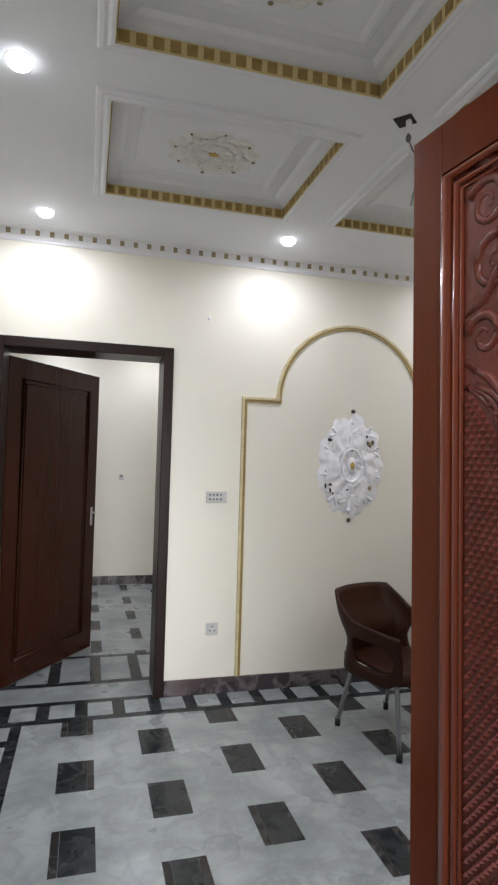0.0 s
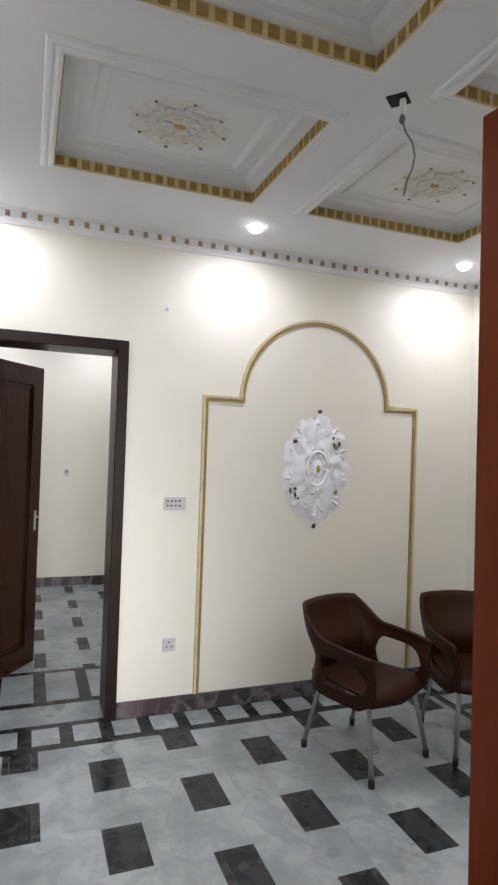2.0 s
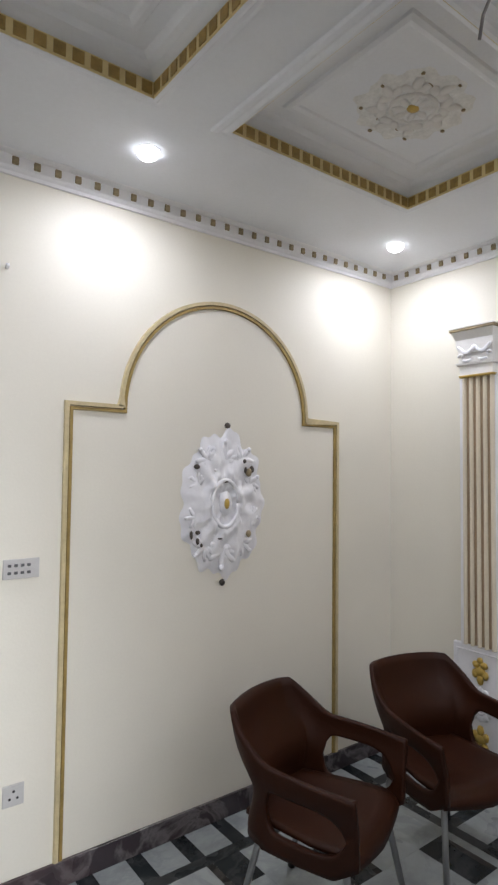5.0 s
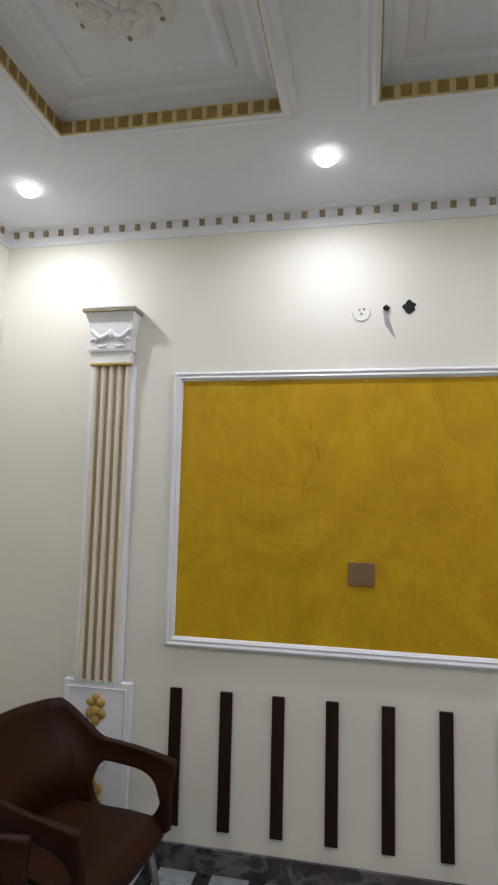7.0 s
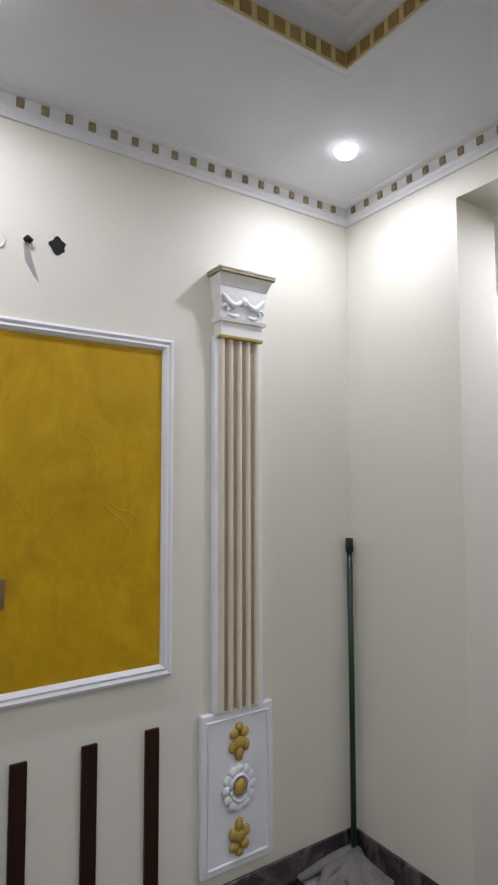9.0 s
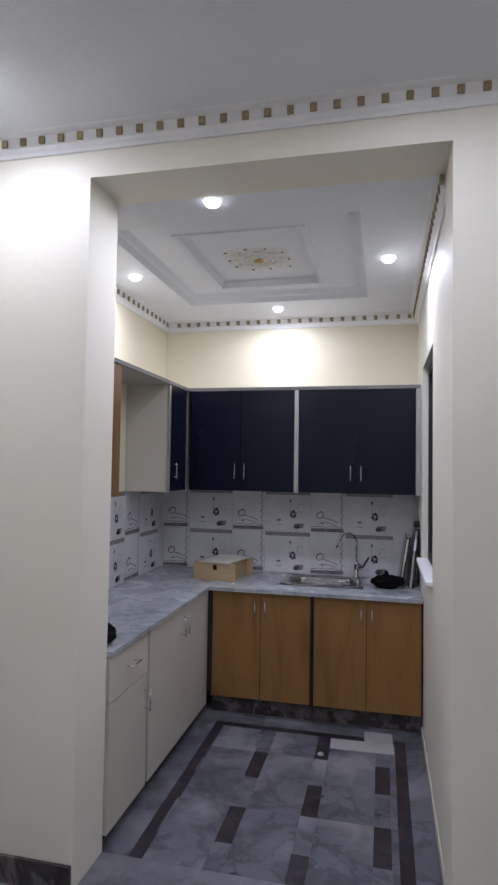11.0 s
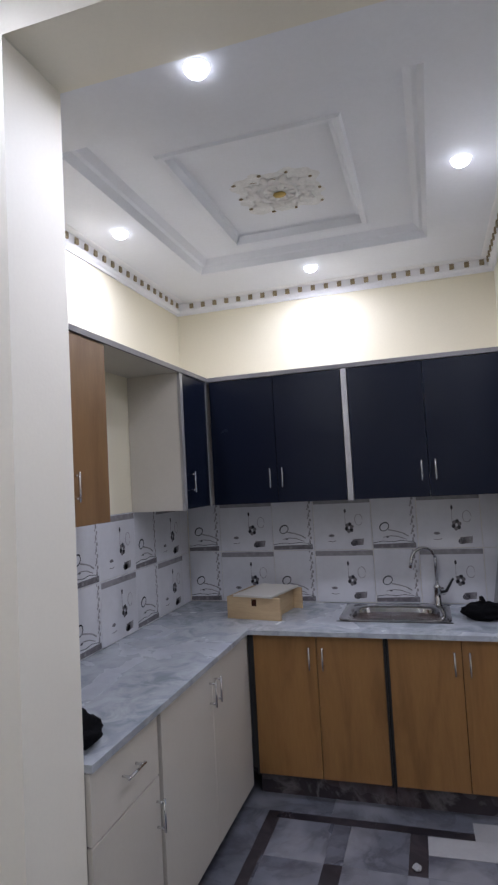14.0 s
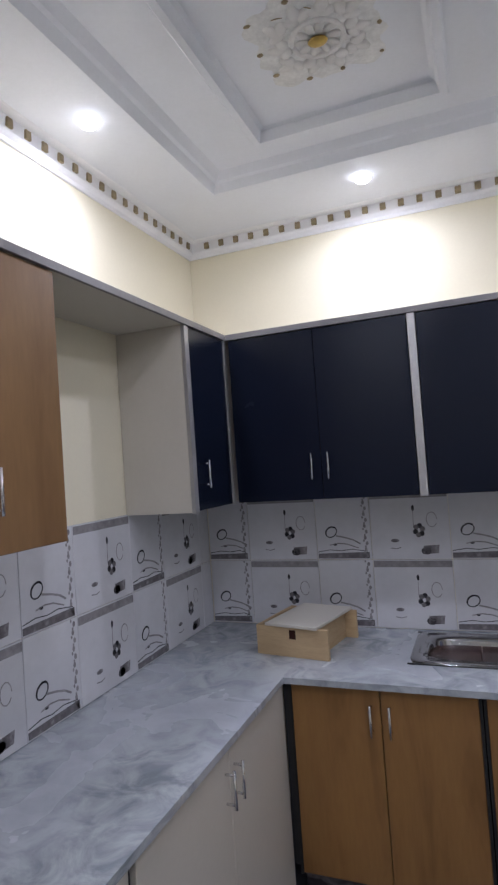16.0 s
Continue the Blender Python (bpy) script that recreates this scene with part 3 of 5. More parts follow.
for side in (1, -1):
    m = E0 - 0.042 if side > 0 else ST + 0.042
    curls = ((0.045, 1.895, 0.042, 1.6, 0.5, 1), (0.062, 1.80, 0.048, 1.5, 2.4, -1), (0.040, 1.695, 0.036, 1.4, 0.2, 1), (0.120, 1.86, 0.040, 1.3, 3.4, 1), (0.125, 1.745, 0.045, 1.3, 1.2, -1))
    strands = ([(0.0, 1.965), (0.05, 1.960), (0.085, 1.935), (0.10, 1.875), (0.13, 1.83), (0.17, 1.82)], [(0.0, 1.655), (0.05, 1.63), (0.10, 1.575), (0.145, 1.49), (0.175, 1.38)],
               [(0.0, 1.73), (0.04, 1.75), (0.08, 1.80), (0.12, 1.81)])
    for up in (1, -1):
        for cy, cz, r, tn, st, fl in curls:
            spiral(bm, m - side * cy, 1.23 + up * (cz - 1.23), r, tn, (st if side > 0 else math.pi - st) * up, flip=fl * side * up)
        for pts in strands:
            tube(bm, [(-0.0045, m - side * a, 1.23 + up * (b - 1.23)) for a, b in pts], [0.005, 0.010, 0.011, 0.010, 0.008, 0.005][:len(pts)], 6)
part("scroll_carving", bm, CARVED, entry, "raised scroll carving", True)
bm = bmesh.new()
for z in (0.25, 1.05, 1.85):
    tube(bm, [(0.022, 0.002, z - 0.045), (0.022, 0.002, z + 0.045)], 0.007, 8)
part("hinge", bm, CHROME, entry, "steel hinges")
fr = thing("door_2", "red mahogany frame of the front door", "door frame", kind="structure")
for nm, r in (("jamb", (-3.499, SOUTH - T, 0, -3.445, SOUTH - 0.002, 2.099)), ("jamb", (-2.304, SOUTH - T, 0, -2.271, SOUTH - 0.002, 2.099)), ("door_head", (-3.445, SOUTH - T, 2.072, -2.304, SOUTH - 0.002, 2.099))):
    rounded(part(nm, boxes(r), MAHOGANY, fr), 0.004)


# ---- lamps ----
def downlight(at, h, k=1.0):
    d = thing("downlight", "round white recessed ceiling downlight, switched on", "ceiling lamp", "recessed ceiling downlights", at=(at[0], at[1], h))
    ring_rows = [(0.0450, 0.0), (0.0495, 0.0), (0.0495, -0.001), (0.048, -0.002), (0.046, -0.002), (0.0450, -0.001)]
    # bulge deepened beyond the flat lamp, so its round glare is built as shape
    glare_dome_rows = [(0.0446 * math.cos(a), -0.035 * math.sin(a)) for a in np.linspace(0, 1.55, 9)]
    part("trim_ring", lathe(bmesh.new(), [(r * k, z * k) for r, z in ring_rows], 28), PLASTER, d, "white trim ring", True)
    part("diffuser", lathe(bmesh.new(), [(r * k, z * k) for r, z in glare_dome_rows], 28), GLOW, d, "glowing diffuser, its bulge shaped to stand for glare", True)
    return d


lounge_lamps = [(-1.863, -0.362), (-0.385, -0.345), (-3.272, -0.31), (-3.272, -1.60), (-0.42, -1.615), (-0.383, -2.91), (-1.865, -2.66), (-3.27, -2.9)]
kitchen_lamps = [(-1.0, -3.565), (-0.275, -4.42), (-1.725, -4.37), (-0.985, -5.235)]
# hall lamps are unseen: two follow its glow, the y 1.5 pair only brightens it
hall_lamps = [(-3.35, 2.9), (-2.3, 2.9), (-3.35, 1.5), (-2.2, 1.5)]
for spots, h, size in ((lounge_lamps, H, 1.0), (kitchen_lamps, HK, 0.80), (hall_lamps, H, 0.9)):
    first = downlight(spots[0], h, size)
    for x, y in spots[1:]:
        copy_thing(first, pose(x, y, h))
    for x, y in spots:
        lamp = bpy.data.lights.new("downlight_light", "AREA")
        lamp.shape, lamp.size, lamp.energy, lamp.color = "DISK", 0.06, LAMP_WATTS, LAMP_COLOUR
        new("downlight_light", lamp).location = (x, y, h - 0.041)


# ---- ceiling ornaments ----
def petal(bm, c, ang, length, width, lift=0.010, curl=0.35, plane="xy"):
    """A tapered, curling leaf laid on a flat surface (plane xy, relief towards -z)."""
    pts, rad = [], []
    for k in range(7):
        t = k / 6
        a = ang + curl * t
        pts.append((c[0] + math.cos(a) * length * t, c[1] + math.sin(a) * length * t, -lift * (0.4 + 0.6 * math.sin(math.pi * t))))
        rad.append(width * (0.35 + 0.65 * math.sin(math.pi * min(1, t * 0.85 + 0.12))))
    return tube(bm, pts, rad, 6, flat=0.45)


CAST = plain("cream_cast_plaster", (0.72, 0.72, 0.71), 0.6, var=0.15, scale=20, fine=80, bump=0.2)
LEAFW = plain("cream_white_relief", (0.68, 0.67, 0.65), 0.6, var=0.08, scale=14, fine=80, bump=0.2)


def relief_plate(bm, rx, ry, height, seed, p=6.0):
    """A low cast plate with leafy bumps and a ragged edge."""
    def at(u, v):
        a = 2 * math.pi * u
        c, s = math.cos(a), math.sin(a)
        m = (abs(c) ** p + abs(s) ** p) ** (-1 / p) * (1 + 0.06 * math.sin(9 * a + seed) + 0.04 * math.sin(17 * a))
        q = Vector((rx * v * c * m, ry * v * s * m, 0))
        k = noise.noise(q * 34 + Vector((seed, 0, 0))) + 0.5 * noise.noise(q * 70)
        return Vector((q.x, q.y, -max(0.0, height * (1 - v ** 6) * (0.45 + 0.75 * k))))
    return surface(bm, at, 72, 18)


def rosette(name, label, rx, ry, n, square=False):
    rnd = random.Random(5)
    r = thing(name, label, "ceiling rosette", "plaster ceiling rosettes" if not square else "")
    bm = bmesh.new()
    tube(bm, [(rx * 0.42 * math.cos(a), ry * 0.42 * math.sin(a), -0.003) for a in np.linspace(0, 2 * math.pi, 25)], 0.008, 6)
    for k in range(n):
        a = 2 * math.pi * k / n
        e = 1.0 / max(abs(math.cos(a)), abs(math.sin(a))) ** 0.8 if square else 1.0
        p = (rx * 0.5 * e * math.cos(a), ry * 0.5 * e * math.sin(a))
        for s in (-1, 0, 1):
            petal(bm, p, a + s * 0.75, rx * (0.34 if s == 0 else 0.26), 0.022, 0.002, 0.5 * (s or 0.4))
        petal(bm, (p[0] * 0.25, p[1] * 0.25), a, rx * 0.3, 0.014, 0.003, 0.2)
    tagged(part("leaf_relief", bm, LEAFW, r, "cream plaster leaves", True), kind="stuff")
    bm = bmesh.new()
    blob(bm, (0, 0, -0.003), (0.026, 0.022, 0.010), 12)
    part("cast_plate", relief_plate(bmesh.new(), rx, ry, 0.006 if square else 0.008, 3.0, 6.0 if square else 2.2), CAST, r, "cream cast leaf plate", True)
    if square:
        bm = bmesh.new()
        blob(bm, (0, 0, -0.012), (0.030, 0.022, 0.010), 12)
    part("gold_centre", bm, GOLD, r, "gold centre boss", True)
    bm = bmesh.new()
    for k in range(n):
        a = 2 * math.pi * (k + 0.12) / n
        e = 1.0 / max(abs(math.cos(a)), abs(math.sin(a))) ** 0.8 if square else 1.0
        q = rnd.uniform(0.88, 1.0)
        blob(bm, (rx * q * e * math.cos(a), ry * q * e * math.sin(a), -0.006), (rnd.uniform(0.007, 0.012), rnd.uniform(0.005, 0.009), 0.004), 7)
        if rnd.random() < 0.5:
            b = a + 0.2
            petal(bm, (rx * 0.72 * e * math.cos(b), ry * 0.72 * e * math.sin(b)), b + 1.6, 0.035, 0.0025, 0.006, 0.8)
    tagged(part("gold_tips", bm, DULL, r, "dull gold leaf tips", True), kind="stuff")
    return r


ros = rosette("ceiling_rosette", "cream plaster leaf rosette with gold touches on the coffer", 0.205, 0.182, 8)
centres = [((XS[i] + XS[i + 1]) / 2, (YS[j] + YS[j + 1]) / 2) for i in (1, 3) for j in (1, 3)]
ros.matrix_basis = pose(*centres[0], H + 0.066)
for c in centres[1:]:
    copy_thing(ros, pose(*c, H + 0.066))
kros = rosette("kitchen_rosette", "square cream plaster leaf rosette on the kitchen ceiling", 0.18, 0.175, 10, True)
kros.matrix_basis = pose(-0.995, -4.53, HK + 0.096)

box_hole = thing("ceiling_junction_box", "open square junction hole with a hanging wire", "ceiling outlet", at=pose(-1.84, -1.69, H, 0, 0, 40))
# flat plate painted as the shade inside the open box
part("dark_opening", boxes((-0.036, -0.036, -0.003, 0.036, 0.036, 0.0)), HOLE, box_hole, "near-black plate for the shaded square hole")
part("white_sleeve", boxes((-0.010, -0.026, -0.055, 0.010, -0.006, -0.003), bevel=0.003), PLASTER, box_hole, "white plastic sleeve")
sway = ((0.0, -0.055), (0.002, -0.085), (0.014, -0.12), (0.038, -0.16), (0.047, -0.205), (0.040, -0.25), (0.022, -0.295), (0.014, -0.345))
bm = tube(bmesh.new(), [(0.34 * d, -0.015 - 0.94 * d, z) for d, z in sway], 0.0035, 6)
blob(bm, (0, -0.015, -0.075), (0.012, 0.012, 0.018), 8)
part("wire", bm, WIRE, box_hole, "thin grey hanging wire", True)


# ---- north wall: arch moulding, medallion, switches ----
def arch_path(z0, grow=0.0):
    c, r, zs = -1.248, 0.537 - grow, 1.908 - grow
    pts = [(-2.022 + grow, z0), (-2.022 + grow, zs), (-1.785 + grow, zs)]
    pts += [(c - r * math.cos(a), 1.908 + r * math.sin(a)) for a in np.linspace(0, math.pi, 41)]
    return pts + [(-0.711 - grow, zs), (-0.474 - grow, zs), (-0.474 - grow, z0)]


def ribbon(bm, pts, w, y0, y1):
    """A flat strip that follows pts in the xz plane, with mitred corners."""
    rows = []
    for i, p in enumerate(pts):
        a, b = Vector(pts[max(i - 1, 0)]), Vector(pts[min(i + 1, len(pts) - 1)])
        q = Vector(p)
        d0 = (q - a).normalized() if i else (b - q).normalized()
        d1 = (b - q).normalized() if i < len(pts) - 1 else d0
        n0, n1 = Vector((-d0.y, d0.x)), Vector((-d1.y, d1.x))
        n = (n0 + n1).normalized()
        n = n / max(0.5, n.dot(n0))
        rows.append([bm.verts.new((q.x + n.x * s * w / 2, y, q.y + n.y * s * w / 2)) for s, y in ((-1, y0), (-0.8, y1), (0.8, y1), (1, y0))])
    for u, v in zip(rows, rows[1:]):
        for k in range(3):
            bm.faces.new((u[k], u[k + 1], v[k + 1], v[k]))
    return bm


arch = thing("wall_arch_moulding", "gold painted arch moulding on the cream wall", "wall moulding")
part("outer_bead", ribbon(bmesh.new(), arch_path(SK), 0.020, -0.0005, -0.014), ARCHPALE, arch, "pale gold bead")
part("inner_bead", ribbon(bmesh.new(), arch_path(SK, 0.019), 0.016, -0.0005, -0.010), ARCHGOLD, arch, "gold bead")

TIPBROWN = plain("dark_brown_tip", (0.07, 0.055, 0.04), 0.5, var=0.3, scale=30)
med = thing("wall_medallion", "white plaster acanthus medallion with gold touches on the wall", "wall ornament", at=pose(-1.245, -0.0005, 1.48, 90, 0, 0))
# local x right, local y up the wall, relief towards local -z turned to face the room
rnd = random.Random(11)


def cast_leaf(u, v):
    """Soft ragged plaster: leafy lobes that turn round an oval middle."""
    a = 2 * math.pi * u
    edge = 1 + 0.05 * math.cos(9 * a + 0.4) + 0.045 * noise.noise(Vector((3 * math.cos(a), 3 * math.sin(a), 5.0))) + 0.03 * math.cos(21 * a)
    x, y = 0.238 * edge * v * math.cos(a), 0.345 * edge * v * math.sin(a)
    lump = noise.noise(Vector((x * 17, y * 17, 2.0))) + 0.3 * noise.noise(Vector((x * 34, y * 34, 7.0)))
    lobes = 0.5 + 0.5 * math.cos(9 * a + 5.0 * v + 1.2 * math.sin(3 * a))
    rim = math.exp(-((v - 0.40) / 0.06) ** 2)
    z = 0.030 * (1 - v ** 5) * (0.50 + 0.30 * lump + 0.30 * lobes * min(1.0, v * 2)) + 0.010 * rim
    return Vector((x, y, max(0.0005, z)))


bm = bmesh.new()
surface(bm, cast_leaf, 180, 36)
for rx, ry, r in ((0.075, 0.112, 0.011),):
    tube(bm, [(rx * math.cos(a), ry * math.sin(a), 0.022) for a in np.linspace(0, 2 * math.pi, 37)], r, 6)
blob(bm, (0, 0, 0.014), (0.040, 0.065, 0.022), 12)


def acanthus(bm, cx, cy, ang, size):
    for s in range(-3, 4):
        a = ang + s * 0.40
        ln = size * (1.0 - 0.11 * abs(s))
        pts, rad = [], []
        for k in range(7):
            t = k / 6
            b = a + 0.45 * t * (1 if s > 0 else -1 if s < 0 else 0)
            pts.append((cx + math.cos(b) * ln * t, cy + math.sin(b) * ln * t, 0.006 + 0.006 * math.sin(math.pi * t * 0.8) + rnd.uniform(-0.002, 0.002)))
            rad.append(size * 0.15 * (0.5 + 0.6 * math.sin(math.pi * min(1, t * 0.8 + 0.15))))
        tube(bm, pts, rad, 6, flat=0.42)
    blob(bm, (cx + math.cos(ang) * size * 0.9, cy + math.sin(ang) * size * 0.9, 0.016), (size * 0.14, size * 0.14, size * 0.08), 7)


for cx, cy, deg, size in ((0, 0.20, 90, 0.155), (0, -0.20, -90, 0.155), (0.14, 0.09, 20, 0.115), (-0.14, 0.09, 160, 0.115), (0.15, -0.06, -10, 0.115), (-0.15, -0.06, 190, 0.115),
                          (0.09, 0.20, 55, 0.12), (-0.09, 0.20, 125, 0.12), (0.10, -0.19, -50, 0.12), (-0.10, -0.19, 230, 0.12), (0.05, 0.11, 70, 0.07), (-0.05, 0.11, 110, 0.07),
                          (0.05, -0.11, -70, 0.07), (-0.05, -0.11, 250, 0.07)):
    acanthus(bm, cx, cy, radians(deg + rnd.uniform(-14, 14)), size * rnd.uniform(0.58, 0.78))
tagged(part("plaster_relief", bm, PLASTER, med, "white plaster acanthus leaves", True), kind="stuff")
for x, y, a, b in ((0, 0.0, 0.019, 0.032), (0.132, 0.150, 0.018, 0.022), (0.135, -0.15, 0.014, 0.018)):
    part("gold_boss", blob(bmesh.new(), (x, y, 0.028), (a, b, 0.012), 10), GOLD if x == 0 else DULL, med, "gold boss", True)
for x, y, a, b in ((0.005, 0.375, 0.018, 0.015), (-0.165, 0.175, 0.018, 0.013), (0.11, 0.205, 0.008, 0.012), (0.155, 0.165, 0.012, 0.020), (0.118, 0.160, 0.007, 0.018), (-0.19, -0.14, 0.006, 0.022), (-0.155, -0.13, 0.013, 0.011), (-0.155, -0.17, 0.007, 0.018),
                   (-0.135, -0.19, 0.005, 0.010), (-0.015, -0.372, 0.016, 0.018), (0.0, 0.105, 0.016, 0.006), (-0.03, -0.165, 0.014, 0.005)):
    part("tarnished_tip", blob(bmesh.new(), (x, y, 0.022), (a, b, 0.012), 8), TIPBROWN, med, "dark brown tip", True)


def wall_plate(name, label, at, w, h, rockers, size=(0.013, 0.011), material=PLATE):
    p = thing(name, label, "switch" if rockers else "socket", at=at)
    rounded(part("plate", boxes((-w / 2, -0.010, -h / 2, w / 2, 0, h / 2)), material, p), 0.002)
    for i, (x, z) in enumerate(rockers):
        part("rocker", boxes((x - size[0] / 2, -0.014, z - size[1] / 2, x + size[0] / 2, -0.010, z + size[1] / 2), bevel=0.001), ROCKER, p, "dark grey rocker")
    return p


wall_plate("switch_plate", "grey plastic switch plate with two rows of rockers", pose(-2.184, -0.0005, 1.255), 0.135, 0.075,
           [(-0.045 + 0.024 * k, z) for z in (0.014, -0.014) for k in range(4)])
sock = wall_plate("wall_socket", "grey plastic wall socket low on the wall", pose(-2.19, -0.0005, 0.41), 0.078, 0.078, [])
# raised black discs take the place of shade in the pin holes
bm = bmesh.new()
for x, z in ((0, 0.016), (-0.014, -0.010), (0.014, -0.010)):
    tube(bm, [(x, -0.0105, z), (x, -0.012, z)], 0.005, 8)
part("pin_holes", bm, RUBBER, sock, "black discs for the shaded pin holes")
wall_plate("hall_switch", "small grey switch on the hall wall", pose(-2.605, HB - 0.0005, 1.26), 0.055, 0.07, [(0, 0.01)], (0.02, 0.025))

nail = thing("wall_hook", "small pale hook high on the wall", "hook", at=(-2.27, 0, 2.41))
part("hook_body", tube(bmesh.new(), [(0, -0.0005, 0), (0, -0.014, 0.002), (0, -0.018, 0.012)], 0.007, 8), PLASTER, nail, "", True)

# ---- east wall: gold panel, pilasters, slats ----
TURN_E = -90                   # local -y faces the room (west)
pan = thing("gold_wall_panel", "gold trowelled plaster panel in a white moulded frame", "wall panel")
P0, P1, PZ0, PZ1 = -2.376, -0.905, 0.905, 2.12
part("gold_field", boxes((-0.006, P0 + 0.03, PZ0 + 0.03, -0.0005, P1 - 0.03, PZ1 - 0.03)), PANEL, pan, "gold trowelled plaster")
trowel = random.Random(23)
bm = bmesh.new()
for k in range(15):
    y, z = trowel.uniform(P0 + 0.25, P1 - 0.10), trowel.uniform(PZ0 + 0.15, PZ1 - 0.06)
    ang, pts = trowel.choice((-2.75, -2.5, -2.2, -1.5)) + trowel.uniform(-0.2, 0.2), []
    for step in range(trowel.randint(6, 13)):
        if not (P0 + 0.05 < y < P1 - 0.05 and PZ0 + 0.05 < z < PZ1 - 0.05):
            break
        pts.append((0.0006, y, z))
        ang += trowel.uniform(-0.45, 0.45)
        y, z = y + 0.045 * math.cos(ang), z + 0.045 * math.sin(ang)
    if len(pts) > 3:
        tube(bm, pts, [0.0062 + 0.0026 * math.sin(math.pi * (i + 0.5) / len(pts)) for i in range(len(pts))], 6)
tagged(part("trowel_ridges", bm, PANEL, pan, "low ridges left by the trowel", True), kind="stuff")
bm = bmesh.new()
rows = []
for d, x in ((0, -0.0005), (0.002, -0.020), (0.012, -0.026), (0.022, -0.020), (0.030, -0.024), (0.040, -0.014), (0.044, -0.004)):
    rows.append([bm.verts.new(p) for p in ((x, P0 + d, PZ0 + d), (x, P1 - d, PZ0 + d), (x, P1 - d, PZ1 - d), (x, P0 + d, PZ1 - d))])
for a, b in zip(rows, rows[1:]):
    for k in range(4):
        bm.faces.new((a[k], a[(k + 1) % 4], b[(k + 1) % 4], b[k]))
part("moulded_frame", bm, PLASTER, pan, "white moulded frame")
plate = wall_plate("panel_plate", "blank brown plate on the gold panel", pose(-0.0065, -1.75, 1.25, 0, 0, TURN_E), 0.11, 0.095, [], material=BROWNP)

slat = None
for k in range(7):
    y = -0.965 - 0.2235 * k
    if slat is None:
        slat = thing("wall_slat", "dark brown upright wooden slat on the wall", "wall slat", "row of wooden wall slats", at=(0, y, 0.17))
        rounded(part("slat_board", boxes((-0.014, -0.026, 0, -0.0005, 0.026, 0.56)), SLAT, slat), 0.002)
    else:
        copy_thing(slat, pose(0, y, 0.17))


def pilaster(y):
    p = thing("pilaster", "white and gold fluted plaster pilaster on the cream wall", "pilaster", "pair of wall pilasters", at=(0, y, 0))
    part("shaft_back", boxes((-0.030, -0.112, 0.73, -0.0005, 0.112, 2.16), bevel=0.004), PLASTER, p, "white backing")
    for k in range(5):
        c = -0.080 + 0.040 * k
        part("rib", surface(bmesh.new(), lambda u, v, c=c: Vector((-0.030 - 0.016 * math.sin(math.pi * u), c - 0.0135 + 0.027 * u, 0.735 + 1.42 * v)), 6, 1), RIB, p, "cream rib", True)
    for k in range(4):
        c = -0.060 + 0.040 * k
        part("gold_groove", boxes((-0.034, c - 0.0065, 0.74, -0.030, c + 0.0065, 2.15)), GROOVE, p, "brown-gold groove")
    # capital: stacked mouldings
    part("neck_band", boxes((-0.056, -0.100, 2.150, -0.001, 0.100, 2.163), bevel=0.003), GOLD, p, "gold neck band")

    def shelf(z0, z1, w0, w1, d0, d1):
        bm = bmesh.new()
        a = [bm.verts.new(q) for q in ((-d0, -w0, z0), (-d0, w0, z0), (-0.0005, w0, z0), (-0.0005, -w0, z0))]
        b = [bm.verts.new(q) for q in ((-d1, -w1, z1), (-d1, w1, z1), (-0.0005, w1, z1), (-0.0005, -w1, z1))]
        for k in range(4):
            bm.faces.new((a[k], a[(k + 1) % 4], b[(k + 1) % 4], b[k]))
        bm.faces.new(a[::-1])
        bm.faces.new(b)
        part("capital_moulding", bm, MOULD, p, "off-white moulding")

    for row in ((2.163, 2.215, 0.095, 0.097, 0.050, 0.054), (2.215, 2.228, 0.107, 0.110, 0.064, 0.068), (2.228, 2.290, 0.097, 0.100, 0.054, 0.060), (2.318, 2.352, 0.108, 0.110, 0.066, 0.070),
                (2.290, 2.318, 0.100, 0.108, 0.060, 0.066), (2.352, 2.395, 0.108, 0.121, 0.072, 0.090), (2.4085, 2.414, 0.131, 0.132, 0.104, 0.105)):
        shelf(*row)
    bm = bmesh.new()
    for s in (-1, 1):
        pts = [(-0.066, s * (0.012 + 0.085 * t), 2.300 - 0.022 * math.sin(math.pi * t * 1.3)) for t in np.linspace(0, 1, 9)]
        tube(bm, pts, [0.008, 0.010, 0.012, 0.013, 0.012, 0.011, 0.010, 0.009, 0.006], 6)
    blob(bm, (-0.066, 0, 2.300), (0.014, 0.020, 0.020), 8)
    for s in (-1, 1):
        pts = [(-0.062, s * (0.078 + 0.020 * (1 - t) * math.cos(5 * t)), 2.262 + 0.020 * (1 - t) * math.sin(5 * t)) for t in np.linspace(0, 0.9, 10)]
        tube(bm, pts, 0.006, 6)
        tube(bm, [(-0.058, s * 0.02, 2.245), (-0.066, s * 0.045, 2.235), (-0.058, s * 0.07, 2.243)], [0.005, 0.009, 0.005], 6)
    part("capital_scroll", bm, PLASTER, p, "scroll relief", True)
    part("cap_shadow_line", boxes((-0.102, -0.129, 2.395, -0.001, 0.129, 2.4085), bevel=0.002), DULL, p, "grey-gold edge under the top")
    # plinth block with gold flowers
    bm = boxes((-0.026, -0.162, 0.155, -0.0005, 0.162, 0.735), bevel=0.005)
    tube(bm, [(-0.026, -0.135, 0.185), (-0.026, 0.135, 0.185), (-0.026, 0.135, 0.705), (-0.026, -0.135, 0.705), (-0.026, -0.135, 0.185)], 0.007, 6)
